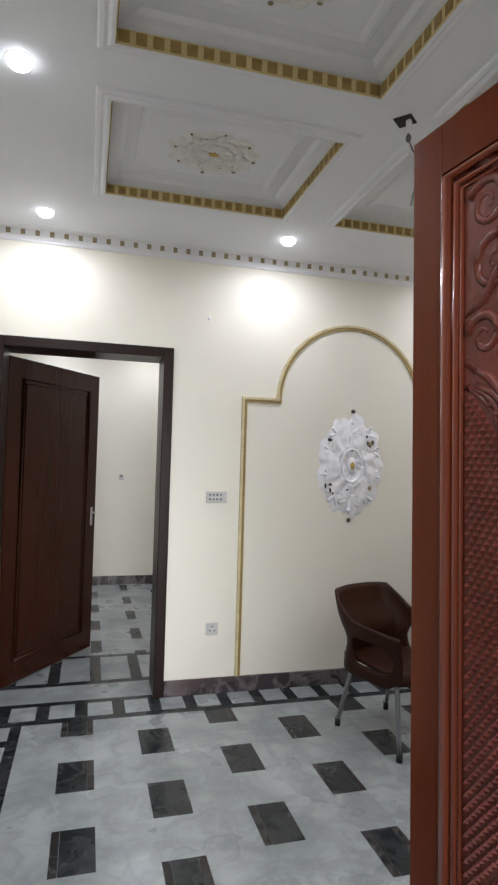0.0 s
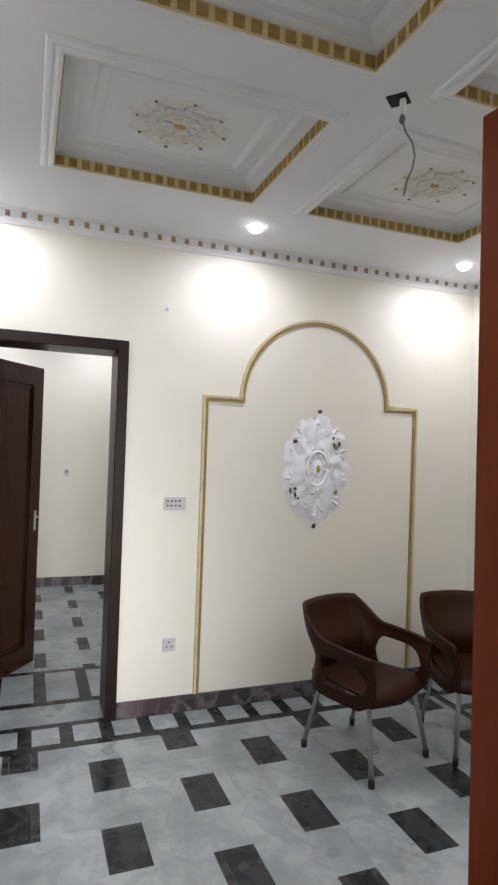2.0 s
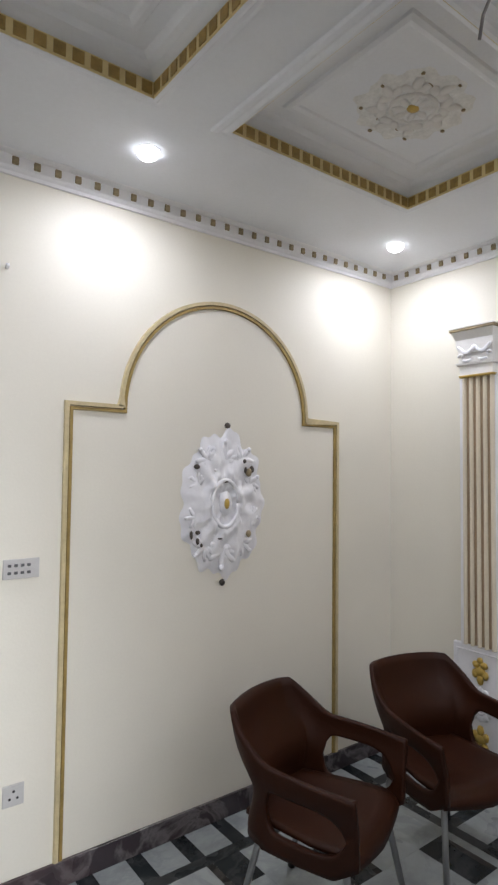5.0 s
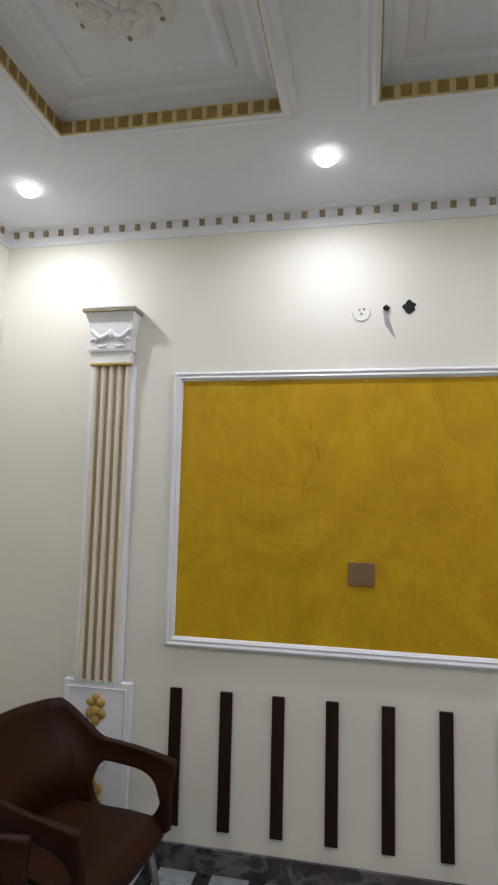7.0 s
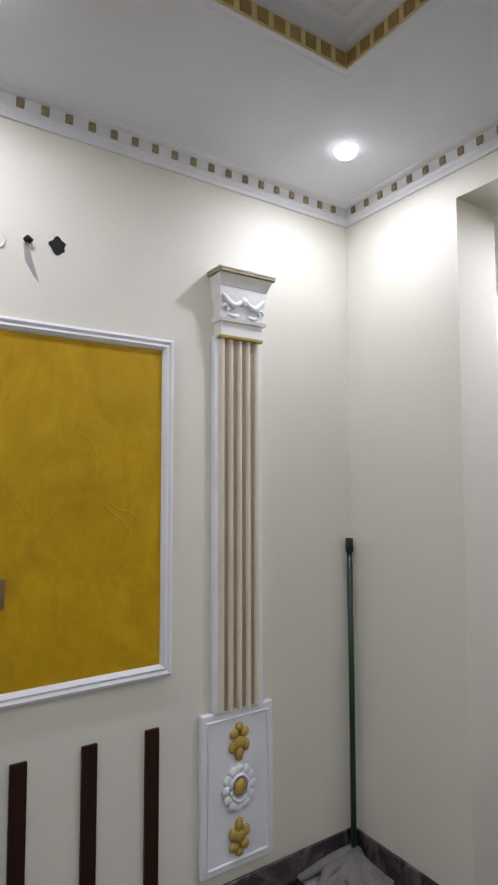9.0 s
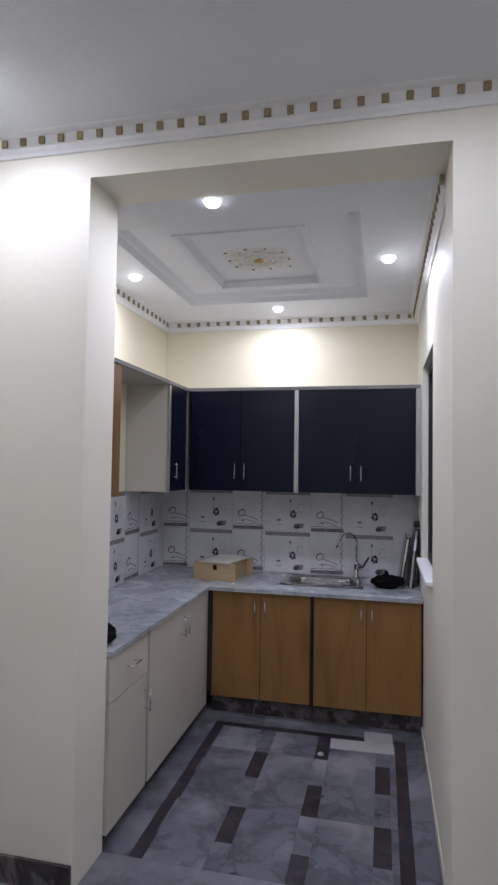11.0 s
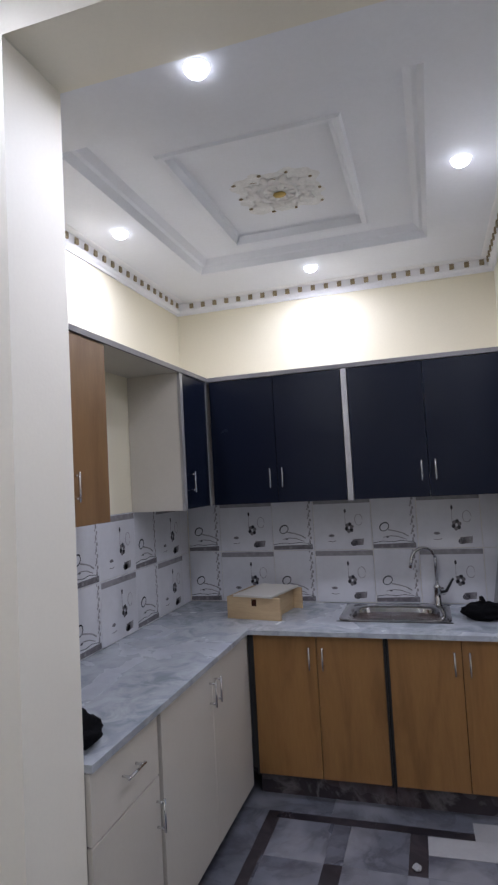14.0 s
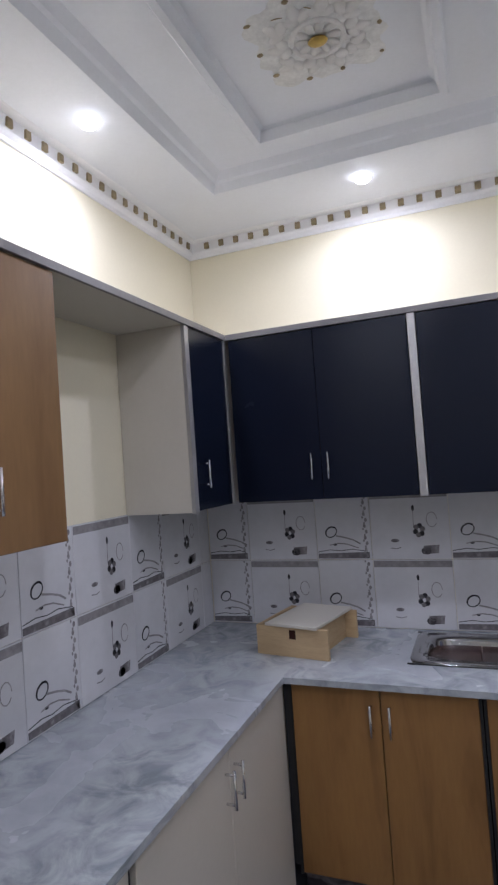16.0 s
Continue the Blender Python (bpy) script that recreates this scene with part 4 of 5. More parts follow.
    part("plinth", bm, PLASTER, p, "white plinth block")
    bm = bmesh.new()
    for k in range(12):
        a = 2 * math.pi * k / 12
        part("wreath_petal", blob(bmesh.new(), (-0.031, 0.058 * math.cos(a), 0.445 + 0.068 * math.sin(a)), (0.007, 0.021, 0.022), 8), PLASTER, p, "", True)
    tube(bm, [(-0.034, 0.040 * math.cos(a), 0.445 + 0.048 * math.sin(a)) for a in np.linspace(0, 2 * math.pi, 21)], 0.007, 6)
    part("wreath_ring", bm, PLASTER, p, "white wreath ring", True)
    part("gold_boss", blob(bmesh.new(), (-0.036, 0, 0.447), (0.012, 0.026, 0.033), 10), GOLD, p, "gold boss", True)
    for z, f in ((0.61, 1), (0.27, -1)):
        bm = bmesh.new()
        for dy, dz, a, b in ((0, 0, 0.028, 0.022), (-0.018, 0.030 * f, 0.018, 0.016), (0.018, 0.030 * f, 0.018, 0.016), (0, -0.036 * f, 0.016, 0.024), (-0.024, -0.012 * f, 0.014, 0.02),
                             (0.024, -0.012 * f, 0.014, 0.02), (0, 0.05 * f, 0.014, 0.014)):
            blob(bm, (-0.031, dy * 1.25, z + dz * 1.15), (0.011, a * 1.3, b * 1.2), 8)
        part("gold_flower", bm, GOLD, p, "gold painted flower", True)
    return p


pil = pilaster(-0.605)
copy_thing(pil, pose(0, -2.655, 0))

ac = thing("pipe_hole", "ragged dark pipe hole in the wall", "wall hole", at=(0, -1.948, 2.388))
# thin disc on the wall, its near-black standing for the hole's shade
bm = bmesh.new()
vs = [bm.verts.new((-0.002, (0.027 + 0.005 * math.sin(5 * a + 1)) * math.cos(a), (0.029 + 0.005 * math.cos(4 * a)) * math.sin(a))) for a in np.linspace(0, 2 * math.pi, 22)[:-1]]
bm.faces.new(vs)
r = bmesh.ops.extrude_face_region(bm, geom=bm.faces[:])
for v in [g for g in r["geom"] if isinstance(g, bmesh.types.BMVert)]:
    v.co.x = -0.0005
part("cavity", bm, HOLE, ac, "near-black ragged disc for the shaded hole")
hook = thing("cable_stub", "dark cable stub with a grey streak below", "cable", at=(0, -1.845, 2.385))
bm = tube(bmesh.new(), [(-0.001, 0, 0), (-0.012, -0.004, 0.004), (-0.016, -0.014, -0.006)], 0.010, 8)
part("stub", bm, HOLE, hook, "dark cable end", True)
bm = bmesh.new()
vs = [bm.verts.new((-0.0015, y, z)) for y, z in ((0.008, -0.01), (-0.010, -0.012), (-0.022, -0.06), (-0.046, -0.135), (-0.028, -0.115), (0.0, -0.07))]
bm.faces.new(vs)
r = bmesh.ops.extrude_face_region(bm, geom=bm.faces[:])
for v in [g for g in r["geom"] if isinstance(g, bmesh.types.BMVert)]:
    v.co.x = -0.0004
part("streak", bm, ALUM, hook, "thin grey streak running down")
cap = thing("round_wall_cap", "small round cap plastered into the wall", "wall outlet", at=(0, -1.745, 2.372))
tubepts = [(-0.003, 0.036 * math.cos(a), 0.036 * math.sin(a)) for a in np.linspace(2.6, 6.3, 20)]
part("rim", tube(bmesh.new(), tubepts, 0.004, 6), MOULD, cap, "raised rim", True)
bm = bmesh.new()
for dy, dz in ((0.008, 0.012), (-0.012, 0.014), (0.0, -0.006)):
    blob(bm, (-0.002, dy, dz), (0.003, 0.005, 0.005), 6)
part("screw", bm, ROCKER, cap, "dark screws")

# ---- mop in the corner ----
mop = thing("mop", "dark green mop leaning in the corner with a grey rag head", "mop")
part("mop_handle", tube(bmesh.new(), [(-0.055, -3.215, 0.04), (-0.045, -3.225, 0.7), (-0.03, -3.235, 1.30)], 0.0125, 10), POLE, mop, "dark green pole", True)
part("pole_cap", tube(bmesh.new(), [(-0.031, -3.2345, 1.285), (-0.029, -3.2355, 1.345)], 0.0165, 10), RUBBER, mop, "black end cap", True)
rnd = random.Random(3)
for k in range(34):
    a = rnd.uniform(2.2, 5.4)
    ln = rnd.uniform(0.16, 0.33)
    pts = [(-0.06 + 0.02 * math.cos(a), -3.21 + 0.02 * math.sin(a), 0.055)]
    for t in (0.3, 0.6, 1.0):
        b = a + rnd.uniform(-0.25, 0.25)
        x, y = -0.06 + ln * t * math.cos(b), -3.21 + ln * t * abs(math.sin(b)) * 0.85
        pts.append((min(-0.03, x), max(SOUTH + 0.03, y), 0.012 + 0.035 * (1 - t)))
    part("rag_strand", tube(bmesh.new(), pts, [0.014, 0.022, 0.024, 0.018], 6, flat=0.6), RAG, mop, "grey-white rag strand", True)


# ---- chairs ----
def armchair(at):
    ch = thing("armchair", "brown moulded plastic armchair on grey steel legs", "chair", "brown plastic armchairs", at=at)

    def plan(s):
        """Round the shell from one arm's front to the other's: s from -1 to 1."""
        a = abs(s)
        sg = 1 if s > 0 else -1
        if a < 0.36:
            t = a / 0.36
            return sg * 0.203 * t, -0.235 + 0.030 * t * t
        if a < 0.58:
            t = (a - 0.36) / 0.22 * math.pi / 2
            return sg * (0.203 + 0.052 * math.sin(t)), -0.205 + 0.085 * (1 - math.cos(t))
        t = (a - 0.58) / 0.42
        return sg * (0.255 + 0.012 * math.sin(math.pi * t)), -0.12 + 0.345 * t

    def top(s):
        a = abs(s)
        if a < 0.38:
            return 0.772 - 0.008 * (a / 0.38) ** 2
        if a < 0.62:
            t = (a - 0.38) / 0.24
            return 0.764 - 0.132 * (0.65 * t + 0.35 * t * t * (3 - 2 * t))
        return 0.632 - 0.022 * (a - 0.62) / 0.38

    def place(s, z):
        x, y = plan(s)
        a = abs(s)
        lean = max(0.0, 1 - max(0.0, a - 0.3) / 0.35)
        flare = max(0.0, z - 0.45)
        waist = lean * math.exp(-((z - 0.535) / 0.085) ** 2)
        q = min(1.0, max(0.0, (0.60 - z) / 0.13))
        neck = 0.10 * q * q * (3 - 2 * q)
        return Vector((x * (1 + 0.10 * flare * lean - neck - 0.15 * max(0.0, 0.46 - z) - 0.10 * waist), y - 0.26 * flare * lean + 0.050 * waist, z))

    bm = bmesh.new()
    cols, rows = 128, 8
    upper, lower = [], []
    for i in range(cols + 1):
        s = -1 + 2 * i / cols
        a = abs(s)
        hole = 0.0
        if 0.585 < a < 0.945:
            q = (a - 0.765) / 0.18
            hole = 0.078 * (1 - abs(q) ** (9.0 if q < 0 else 3.0)) ** 0.5 if abs(q) < 1 else 0.0
        zc = 0.480 - 0.03 * (a - 0.6)
        bottom = 0.335 + 0.05 * max(0.0, min(1.0, (a - 0.9) / 0.1)) if a > 0.55 else 0.345 + 0.035 * (1 - a / 0.55)
        upper.append([bm.verts.new(place(s, zc + hole + (top(s) - zc - hole) * j / rows)) for j in range(rows + 1)])
        lower.append([bm.verts.new(place(s, bottom + (zc - hole - bottom) * j / 4)) for j in range(5)])
    for g, n in ((upper, rows), (lower, 4)):
        for i in range(cols):
            for j in range(n):
                bm.faces.new((g[i][j], g[i + 1][j], g[i + 1][j + 1], g[i][j + 1]))
    bmesh.ops.remove_doubles(bm, verts=bm.verts[:], dist=0.0008)
    solid(part("backrest", bm, PLASTIC, ch, "one-piece back and arms", True), 0.021)

    def seat(u, v):
        x = -1 + 2 * u
        y = -0.225 + 0.475 * v
        half = 0.184 + 0.043 * min(1.0, v * 1.6)
        z = 0.412 - 0.022 * (1 - x * x) * math.sin(math.pi * min(1, v * 1.05))
        fall = max(0.0, v - 0.84) / 0.16
        z -= 0.075 * fall ** 1.6 * (0.65 + 0.35 * (1 - abs(x)))
        y -= 0.035 * fall ** 3 + 0.02 * x * x * v
        return Vector((x * half, y, z))

    solid(part("seat", surface(bmesh.new(), seat, 18, 22), PLASTIC, ch, "dished seat with a rolled front edge", True), 0.018)
    for x, y, fx, fy in ((-0.19, 0.165, -0.235, 0.225), (0.19, 0.165, 0.235, 0.225), (-0.17, -0.17, -0.205, -0.245), (0.17, -0.17, 0.205, -0.245)):
        lg = part("leg", tube(bmesh.new(), [(x, y, 0.39), (x * 1.03, y * 1.02, 0.33), (fx, fy, 0.03)], 0.0125, 10), STEEL, ch, "grey steel tube", True)
        part("rubber_foot", tube(bmesh.new(), [(fx, fy, 0.04), (fx, fy, 0.0)], 0.0155, 10), RUBBER, lg, "black rubber foot", True)
    return ch


chair = armchair(pose(-1.29, -0.75, 0, 0, 0, 200.5))
copy_thing(chair, pose(-0.619, -0.828, 0, 0, 0, 167.5))

# ---- kitchen: cabinets ----
BF, LF = -4.905, -0.615        # front planes of the two base runs


def bar(parent, base, out, label="short chrome bar handle", along=(0, 0, 1)):
    part("handle", handle(bmesh.new(), base, out, 0.105, along), CHROME, parent, label, True)


def base_back(x0, x1):
    c = thing("base_cabinet", "oak laminate base cabinet with two doors and dark edges", "cabinet", "oak base cabinets under the sink run")
    part("body", boxes((x0, KS + 0.005, 0.108, x1, BF - 0.019, 0.776)), WENGE, c, "dark carcass")
    part("side_edge", boxes((x0, BF - 0.019, 0.108, x0 + 0.009, BF + 0.002, 0.776)), RUBBER, c, "dark edge strip")
    part("side_edge", boxes((x1 - 0.009, BF - 0.019, 0.108, x1, BF + 0.002, 0.776)), RUBBER, c, "dark edge strip")
    mid = (x0 + x1) / 2
    for a, b, h in ((x0 + 0.010, mid - 0.0015, mid - 0.032), (mid + 0.0015, x1 - 0.010, mid + 0.032)):
        d = part("door", boxes((a, BF - 0.018, 0.113, b, BF, 0.773), bevel=0.0015), OAK, c, "oak grain door")
        bar(d, (h, BF, 0.675), (0, 1, 0))
    part("plinth", boxes((x0, BF - 0.075, 0, x1, BF - 0.055, 0.108)), SKIRT, c, "dark marble toe board")


base_back(-1.280, -0.635)
base_back(KW + 0.002, -1.284)


def base_side(y0, y1, drawer):
    c = thing("base_cabinet", "off-white laminate base cabinet with a drawer" if drawer else "off-white laminate base cabinet with two doors", "cabinet", "off-white base cabinets under the long counter")
    part("body", boxes((LF + 0.019, y0, 0.14, KE - 0.004, y1, 0.776)), RUBBER, c, "dark carcass")
    part("plinth", boxes((LF + 0.05, y0, 0, LF + 0.07, y1, 0.14)), SKIRT, c, "dark marble toe board")
    if drawer:
        d = part("drawer", boxes((LF, y0 + 0.013, 0.585, LF + 0.018, y1 - 0.002, 0.773), bevel=0.0015), LAMWHITE, c, "off-white drawer front")
        bar(d, (LF, (y0 + y1) / 2, 0.69), (-1, 0, 0), along=(0, 1, 0))
        d = part("door", boxes((LF, y0 + 0.013, 0.06, LF + 0.018, y1 - 0.002, 0.580), bevel=0.0015), LAMWHITE, c, "off-white door")
        bar(d, (LF, y0 + 0.04, 0.47), (-1, 0, 0))
    else:
        mid = (y0 + y1) / 2
        for a, b, h in ((y0 + 0.004, mid - 0.001, mid - 0.03), (mid + 0.001, y1 - 0.012, mid + 0.03)):
            d = part("door", boxes((LF, a, 0.06, LF + 0.018, b, 0.773), bevel=0.0015), LAMWHITE, c, "off-white door")
            bar(d, (LF, h, 0.675), (-1, 0, 0))


base_side(-3.925, KN - 0.002, True)
base_side(-4.90, -3.928, False)
corner = thing("corner_filler", "dark filler strip in the cabinet corner", "filler")
part("strip", boxes((LF, BF - 0.02, 0.14, -0.6375, BF + 0.001, 0.776)), RUBBER, corner, "dark strip")

ct = thing("kitchen_worktop", "grey veined marble worktop in an L shape", "worktop")
SX0, SX1, SY0, SY1 = -1.555, -1.065, -5.44, -5.135
for r in ((KW + 0.001, KS + 0.001, 0.778, SX0, BF + 0.022, 0.80), (SX1, KS + 0.001, 0.778, KE - 0.001, BF + 0.022, 0.80), (SX0, KS + 0.001, 0.778, SX1, SY0, 0.80),
          (SX0, SY1, 0.778, SX1, BF + 0.022, 0.80), (LF - 0.010, BF + 0.022, 0.778, KE - 0.001, KN - 0.001, 0.80)):
    part("marble_slab", boxes(r), COUNTER, ct)

UF, US, UZ0, UZ1 = -5.2, -0.35, 1.402, 2.098


def upper_back(x0, x1):
    c = thing("wall_cabinet", "glossy blue-black wall cabinet with two doors", "cabinet", "blue-black wall cabinets")
    part("body", boxes((x0, KS + 0.003, UZ0 + 0.004, x1, UF - 0.019, UZ1)), LAMWHITE, c, "pale carcass")
    mid = (x0 + x1) / 2
    for a, b, h in ((x0, mid - 0.001, mid - 0.034), (mid + 0.001, x1, mid + 0.034)):
        d = part("door", boxes((a, UF - 0.018, UZ0, b, UF, UZ1 - 0.004), bevel=0.0015), NAVY, c, "blue-black door")
        bar(d, (h, UF, UZ0 + 0.135), (0, 1, 0))


upper_back(-1.110, -0.368)
upper_back(-1.908, -1.148)
for x0, x1 in ((-1.144, -1.114), (KW + 0.002, -1.911)):
    s = thing("cabinet_strip", "brushed aluminium strip between the wall cabinets", "strip", "aluminium cabinet strips")
    part("strip", boxes((x0, KS + 0.003, UZ0 - 0.004, x1, UF + 0.003, UZ1), bevel=0.001), ALUM, s, "aluminium strip")
cu = thing("wall_cabinet", "narrow blue-black corner wall cabinet with a white side", "cabinet", "blue-black wall cabinets")
part("body", boxes((US + 0.019, KS + 0.003, UZ0 + 0.004, KE - 0.003, -4.845, UZ1)), LAMWHITE, cu, "pale carcass")
d = part("door", boxes((US, UF + 0.022, UZ0, US + 0.018, -4.86, UZ1 - 0.004), bevel=0.0015), NAVY, cu, "blue-black door")
bar(d, (US, -4.915, UZ0 + 0.135), (-1, 0, 0))
part("side_panel", boxes((US + 0.012, -4.843, UZ0 - 0.004, KE - 0.003, -4.825, UZ1)), LAMWHITE, cu, "white side panel")
part("edge_strip", boxes((US - 0.003, -4.857, UZ0 - 0.008, US + 0.011, -4.825, UZ1)), ALUM, cu, "aluminium edge")
part("corner_strip", boxes((US - 0.004, UF + 0.002, UZ0 - 0.004, US + 0.018, UF + 0.020, UZ1)), ALUM, cu, "aluminium corner strip")
ou = thing("wall_cabinet", "brown oak laminate wall cabinet with two doors", "cabinet")
part("body", boxes((US + 0.019, -4.115, UZ0 + 0.004, KE - 0.003, KN - 0.002, UZ1)), OAKUP, ou, "oak carcass")
for a, b, h in ((-4.115, -3.838, -3.875), (-3.834, KN - 0.002, -3.79)):
    d = part("door", boxes((US, a, UZ0, US + 0.018, b, UZ1 - 0.004), bevel=0.0015), OAKUP, ou, "brown oak door")
    bar(d, (US, h, UZ0 + 0.14), (-1, 0, 0))
tb = thing("cabinet_top_board", "white board and grey trim above the wall cabinets", "board")
part("board", boxes((US + 0.002, KS + 0.003, UZ1 + 0.001, KE - 0.003, KN - 0.003, UZ1 + 0.018), (KW + 0.003, KS + 0.003, UZ1 + 0.001, US + 0.002, UF - 0.002, UZ1 + 0.018)), LAMWHITE, tb, "white top board")
part("trim_strip", boxes((US - 0.010, UF + 0.010, UZ1 - 0.002, US + 0.001, KN - 0.003, UZ1 + 0.022), (KW + 0.003, UF - 0.001, UZ1 - 0.002, US - 0.010, UF + 0.010, UZ1 + 0.022), bevel=0.001), TRIMG, tb, "grey trim strip")

# ---- kitchen: sink, tap and loose things ----
sk = thing("kitchen_sink", "stainless steel inset sink with a single bowl", "sink")
SCX, SCY = (SX0 + SX1) / 2, (SY0 + SY1) / 2


def ring(rx, ry, z, n=40, p=4.0):
    out = []
    for k in range(n):
        a = 2 * math.pi * k / n
        c, s = math.cos(a), math.sin(a)
        m = (abs(c) ** p + abs(s) ** p) ** (-1 / p)
        out.append((SCX + rx * c * m, SCY + ry * s * m, z))
    return out


bm = bmesh.new()
loops = [[bm.verts.new(q) for q in ring(*r)] for r in ((0.275, 0.195, 0.8005, 40, 12), (0.274, 0.194, 0.806, 40, 12), (0.262, 0.182, 0.806, 40, 10), (0.225, 0.135, 0.804, 40, 5),
                                                       (0.215, 0.128, 0.792, 40, 4.5), (0.205, 0.120, 0.70, 40, 4), (0.18, 0.10, 0.672, 40, 3.5), (0.03, 0.03, 0.668, 40, 2))]
for u, v in zip(loops, loops[1:]):
    for k in range(40):
        bm.faces.new((u[k], u[(k + 1) % 40], v[(k + 1) % 40], v[k]))
part("basin", bm, SINKM, sk, "stainless basin", True)
# black strips stand for the shade along the front and back of the rim
part("rim_seal", boxes((SCX - 0.279, SCY - 0.199, 0.8003, SCX + 0.279, SCY - 0.188, 0.8035), (SCX - 0.279, SCY + 0.188, 0.8003, SCX + 0.279, SCY + 0.199, 0.8035)), RUBBER, sk, "black strips for the shade under the rim")
part("drain", lathe(bmesh.new(), [(0.036, 0.669), (0.036, 0.672), (0.028, 0.673), (0.01, 0.670)], 20, (SCX, SCY, 0)), CHROME, sk, "chrome drain", True)

tp = thing("kitchen_tap", "chrome swan-neck tap behind the sink", "tap")
TX, TY = -1.525, -5.475
part("tap_base", lathe(bmesh.new(), [(0.026, 0.8), (0.026, 0.808), (0.019, 0.815), (0.019, 0.895), (0.022, 0.90), (0.014, 0.915)], 18, (TX, TY, 0)), CHROME, tp, "", True)
pts = [(TX, TY, 0.90), (TX, TY, 1.05)] + [(TX + 0.062 - 0.062 * math.cos(a), TY + 0.04 * (1 - math.cos(a)), 1.05 + 0.065 * math.sin(a)) for a in np.linspace(0.2, math.pi, 12)]
pts.append((TX + 0.130, TY + 0.082, 1.015))
part("spout", tube(bmesh.new(), pts, 0.0095, 10), CHROME, tp, "bent chrome spout", True)
part("lever", tube(bmesh.new(), [(TX - 0.015, TY, 0.872), (TX - 0.045, TY + 0.01, 0.88), (TX - 0.085, TY + 0.02, 0.95)], [0.009, 0.008, 0.006], 8), RUBBER, tp, "dark lever", True)

bx = thing("plywood_box", "raw plywood box with a loose white top board", "box", at=pose(-0.62, -5.25, 0.80, 0, 0, -9))
part("front_board", boxes((-0.155, 0.145, 0, 0.155, 0.16, 0.115), bevel=0.001), PLY, bx, "plywood front")
part("back_board", boxes((-0.155, -0.16, 0, 0.155, -0.145, 0.115), bevel=0.001), PLY, bx, "plywood back")
part("side_board", boxes((0.14, -0.145, 0, 0.155, 0.145, 0.115), bevel=0.001), PLY, bx, "plywood side")
part("cross_board", boxes((-0.105, -0.145, 0, -0.09, 0.145, 0.11), bevel=0.001), PLY, bx, "plywood divider")
part("knot_hole", boxes((-0.02, 0.1595, 0.07, 0.008, 0.1605, 0.105)), WENGE, bx, "dark notch")
top_board = part("top_board", boxes((-0.125, -0.165, 0.1155, 0.105, 0.168, 0.127), bevel=0.001), LAMWHITE, bx, "white laminate board with dark edge")
top_board.rotation_euler = (0, 0, radians(-3))


def lump(name, label, category, at, size, seed, material=CLOTH):
    t = thing(name, label, category, at=at)
    bm = bmesh.new()
    r = bmesh.ops.create_icosphere(bm, subdivisions=4, radius=1)
    for v in bm.verts:
        k = 1 + 0.30 * noise.noise(v.co * 1.7 + Vector((seed, 0, 0))) + 0.12 * noise.noise(v.co * 4.5 + Vector((0, seed, 0)))
        v.co = Vector((v.co.x * size[0] * k, v.co.y * size[1] * k, max(0.0, (v.co.z * 0.5 + 0.42) * size[2] * k)))
    part("folds", bm, material, t, "", True)
    return t


lump("black_bag", "crumpled black plastic bag on the worktop edge", "bag", (-0.52, -3.60, 0.80), (0.065, 0.07, 0.095), 2.0)
lump("black_cloth", "crumpled black cloth beside the sink", "cloth", (-1.735, -5.19, 0.80), (0.095, 0.07, 0.085), 7.0)
tube_bm = tube(bmesh.new(), [(-1.735, -5.19, 0.87), (-1.725, -5.19, 0.91)], [0.018, 0.009], 8)
kn = thing("cloth_knot", "twisted tip of the black cloth", "cloth")
part("twist", tube_bm, CLOTH, kn, "", True)
for x, lean, h in ((-1.815, 9, 0.33), (-1.880, 6, 0.385)):
    g = thing("hob_panel", "black glass hob panel with a chrome edge leaning upright", "hob panel", "leaning hob panels", at=pose(x, -5.33, 0.80, 0, -lean, 0))
    part("glass_sheet", boxes((-0.016, -0.16, 0.0, 0.012, 0.12, h), bevel=0.002), BLACK, g, "black glass")
    part("chrome_edge", boxes((-0.006, 0.1205, 0.0, 0.008, 0.128, h - 0.01), bevel=0.001), CHROME, g, "chrome edge")
    part("chrome_edge", boxes((-0.006, -0.15, h + 0.0005, 0.008, 0.128, h + 0.006), bevel=0.001), CHROME, g, "chrome edge")
part("knob", lathe(bmesh.new(), [(0.022, 0.0), (0.026, 0.012), (0.026, 0.03), (0.014, 0.036)], 16, (-0.006, 0.02, 0.392)), RUBBER, g, "black knob", True)

pp = thing("paper_sheet", "pale loose sheet lying on the kitchen floor", "paper", at=pose(-1.60, -4.70, 0.0005, 0, 0, 2))
part("sheet", boxes((-0.17, -0.055, 0, 0.18, 0.07, 0.002), (-0.17, -0.185, 0, -0.01, -0.0555, 0.002)), PAPER, pp, "pale sheet")
# pale lump stands for a small glass-like bit of litter
sc = lump("plaster_crumb", "small pale scrap for a glass-like bit on the floor", "debris", (-1.38, -4.535, 0.0005), (0.016, 0.022, 0.012), 4.0, PAPER)

# ---- tiled splashback ----
TH, Z_LO = 0.300, 0.802


def tile_mesh(w):
    return mesh("wall_tile", boxes((0.001, -0.006, 0.001, w - 0.001, 0.0, TH - 0.001), bevel=0.0012), TILE)


def flat(bm, pts, idx, y=-0.0066):
    a = [bm.verts.new((p[0], y, p[1])) for p in pts]
    b = [bm.verts.new((p[0], -0.0058, p[1])) for p in pts]
    bm.faces.new(a).material_index = idx
    for k in range(len(pts)):
        bm.faces.new((a[k], a[(k + 1) % len(pts)], b[(k + 1) % len(pts)], b[k])).material_index = idx


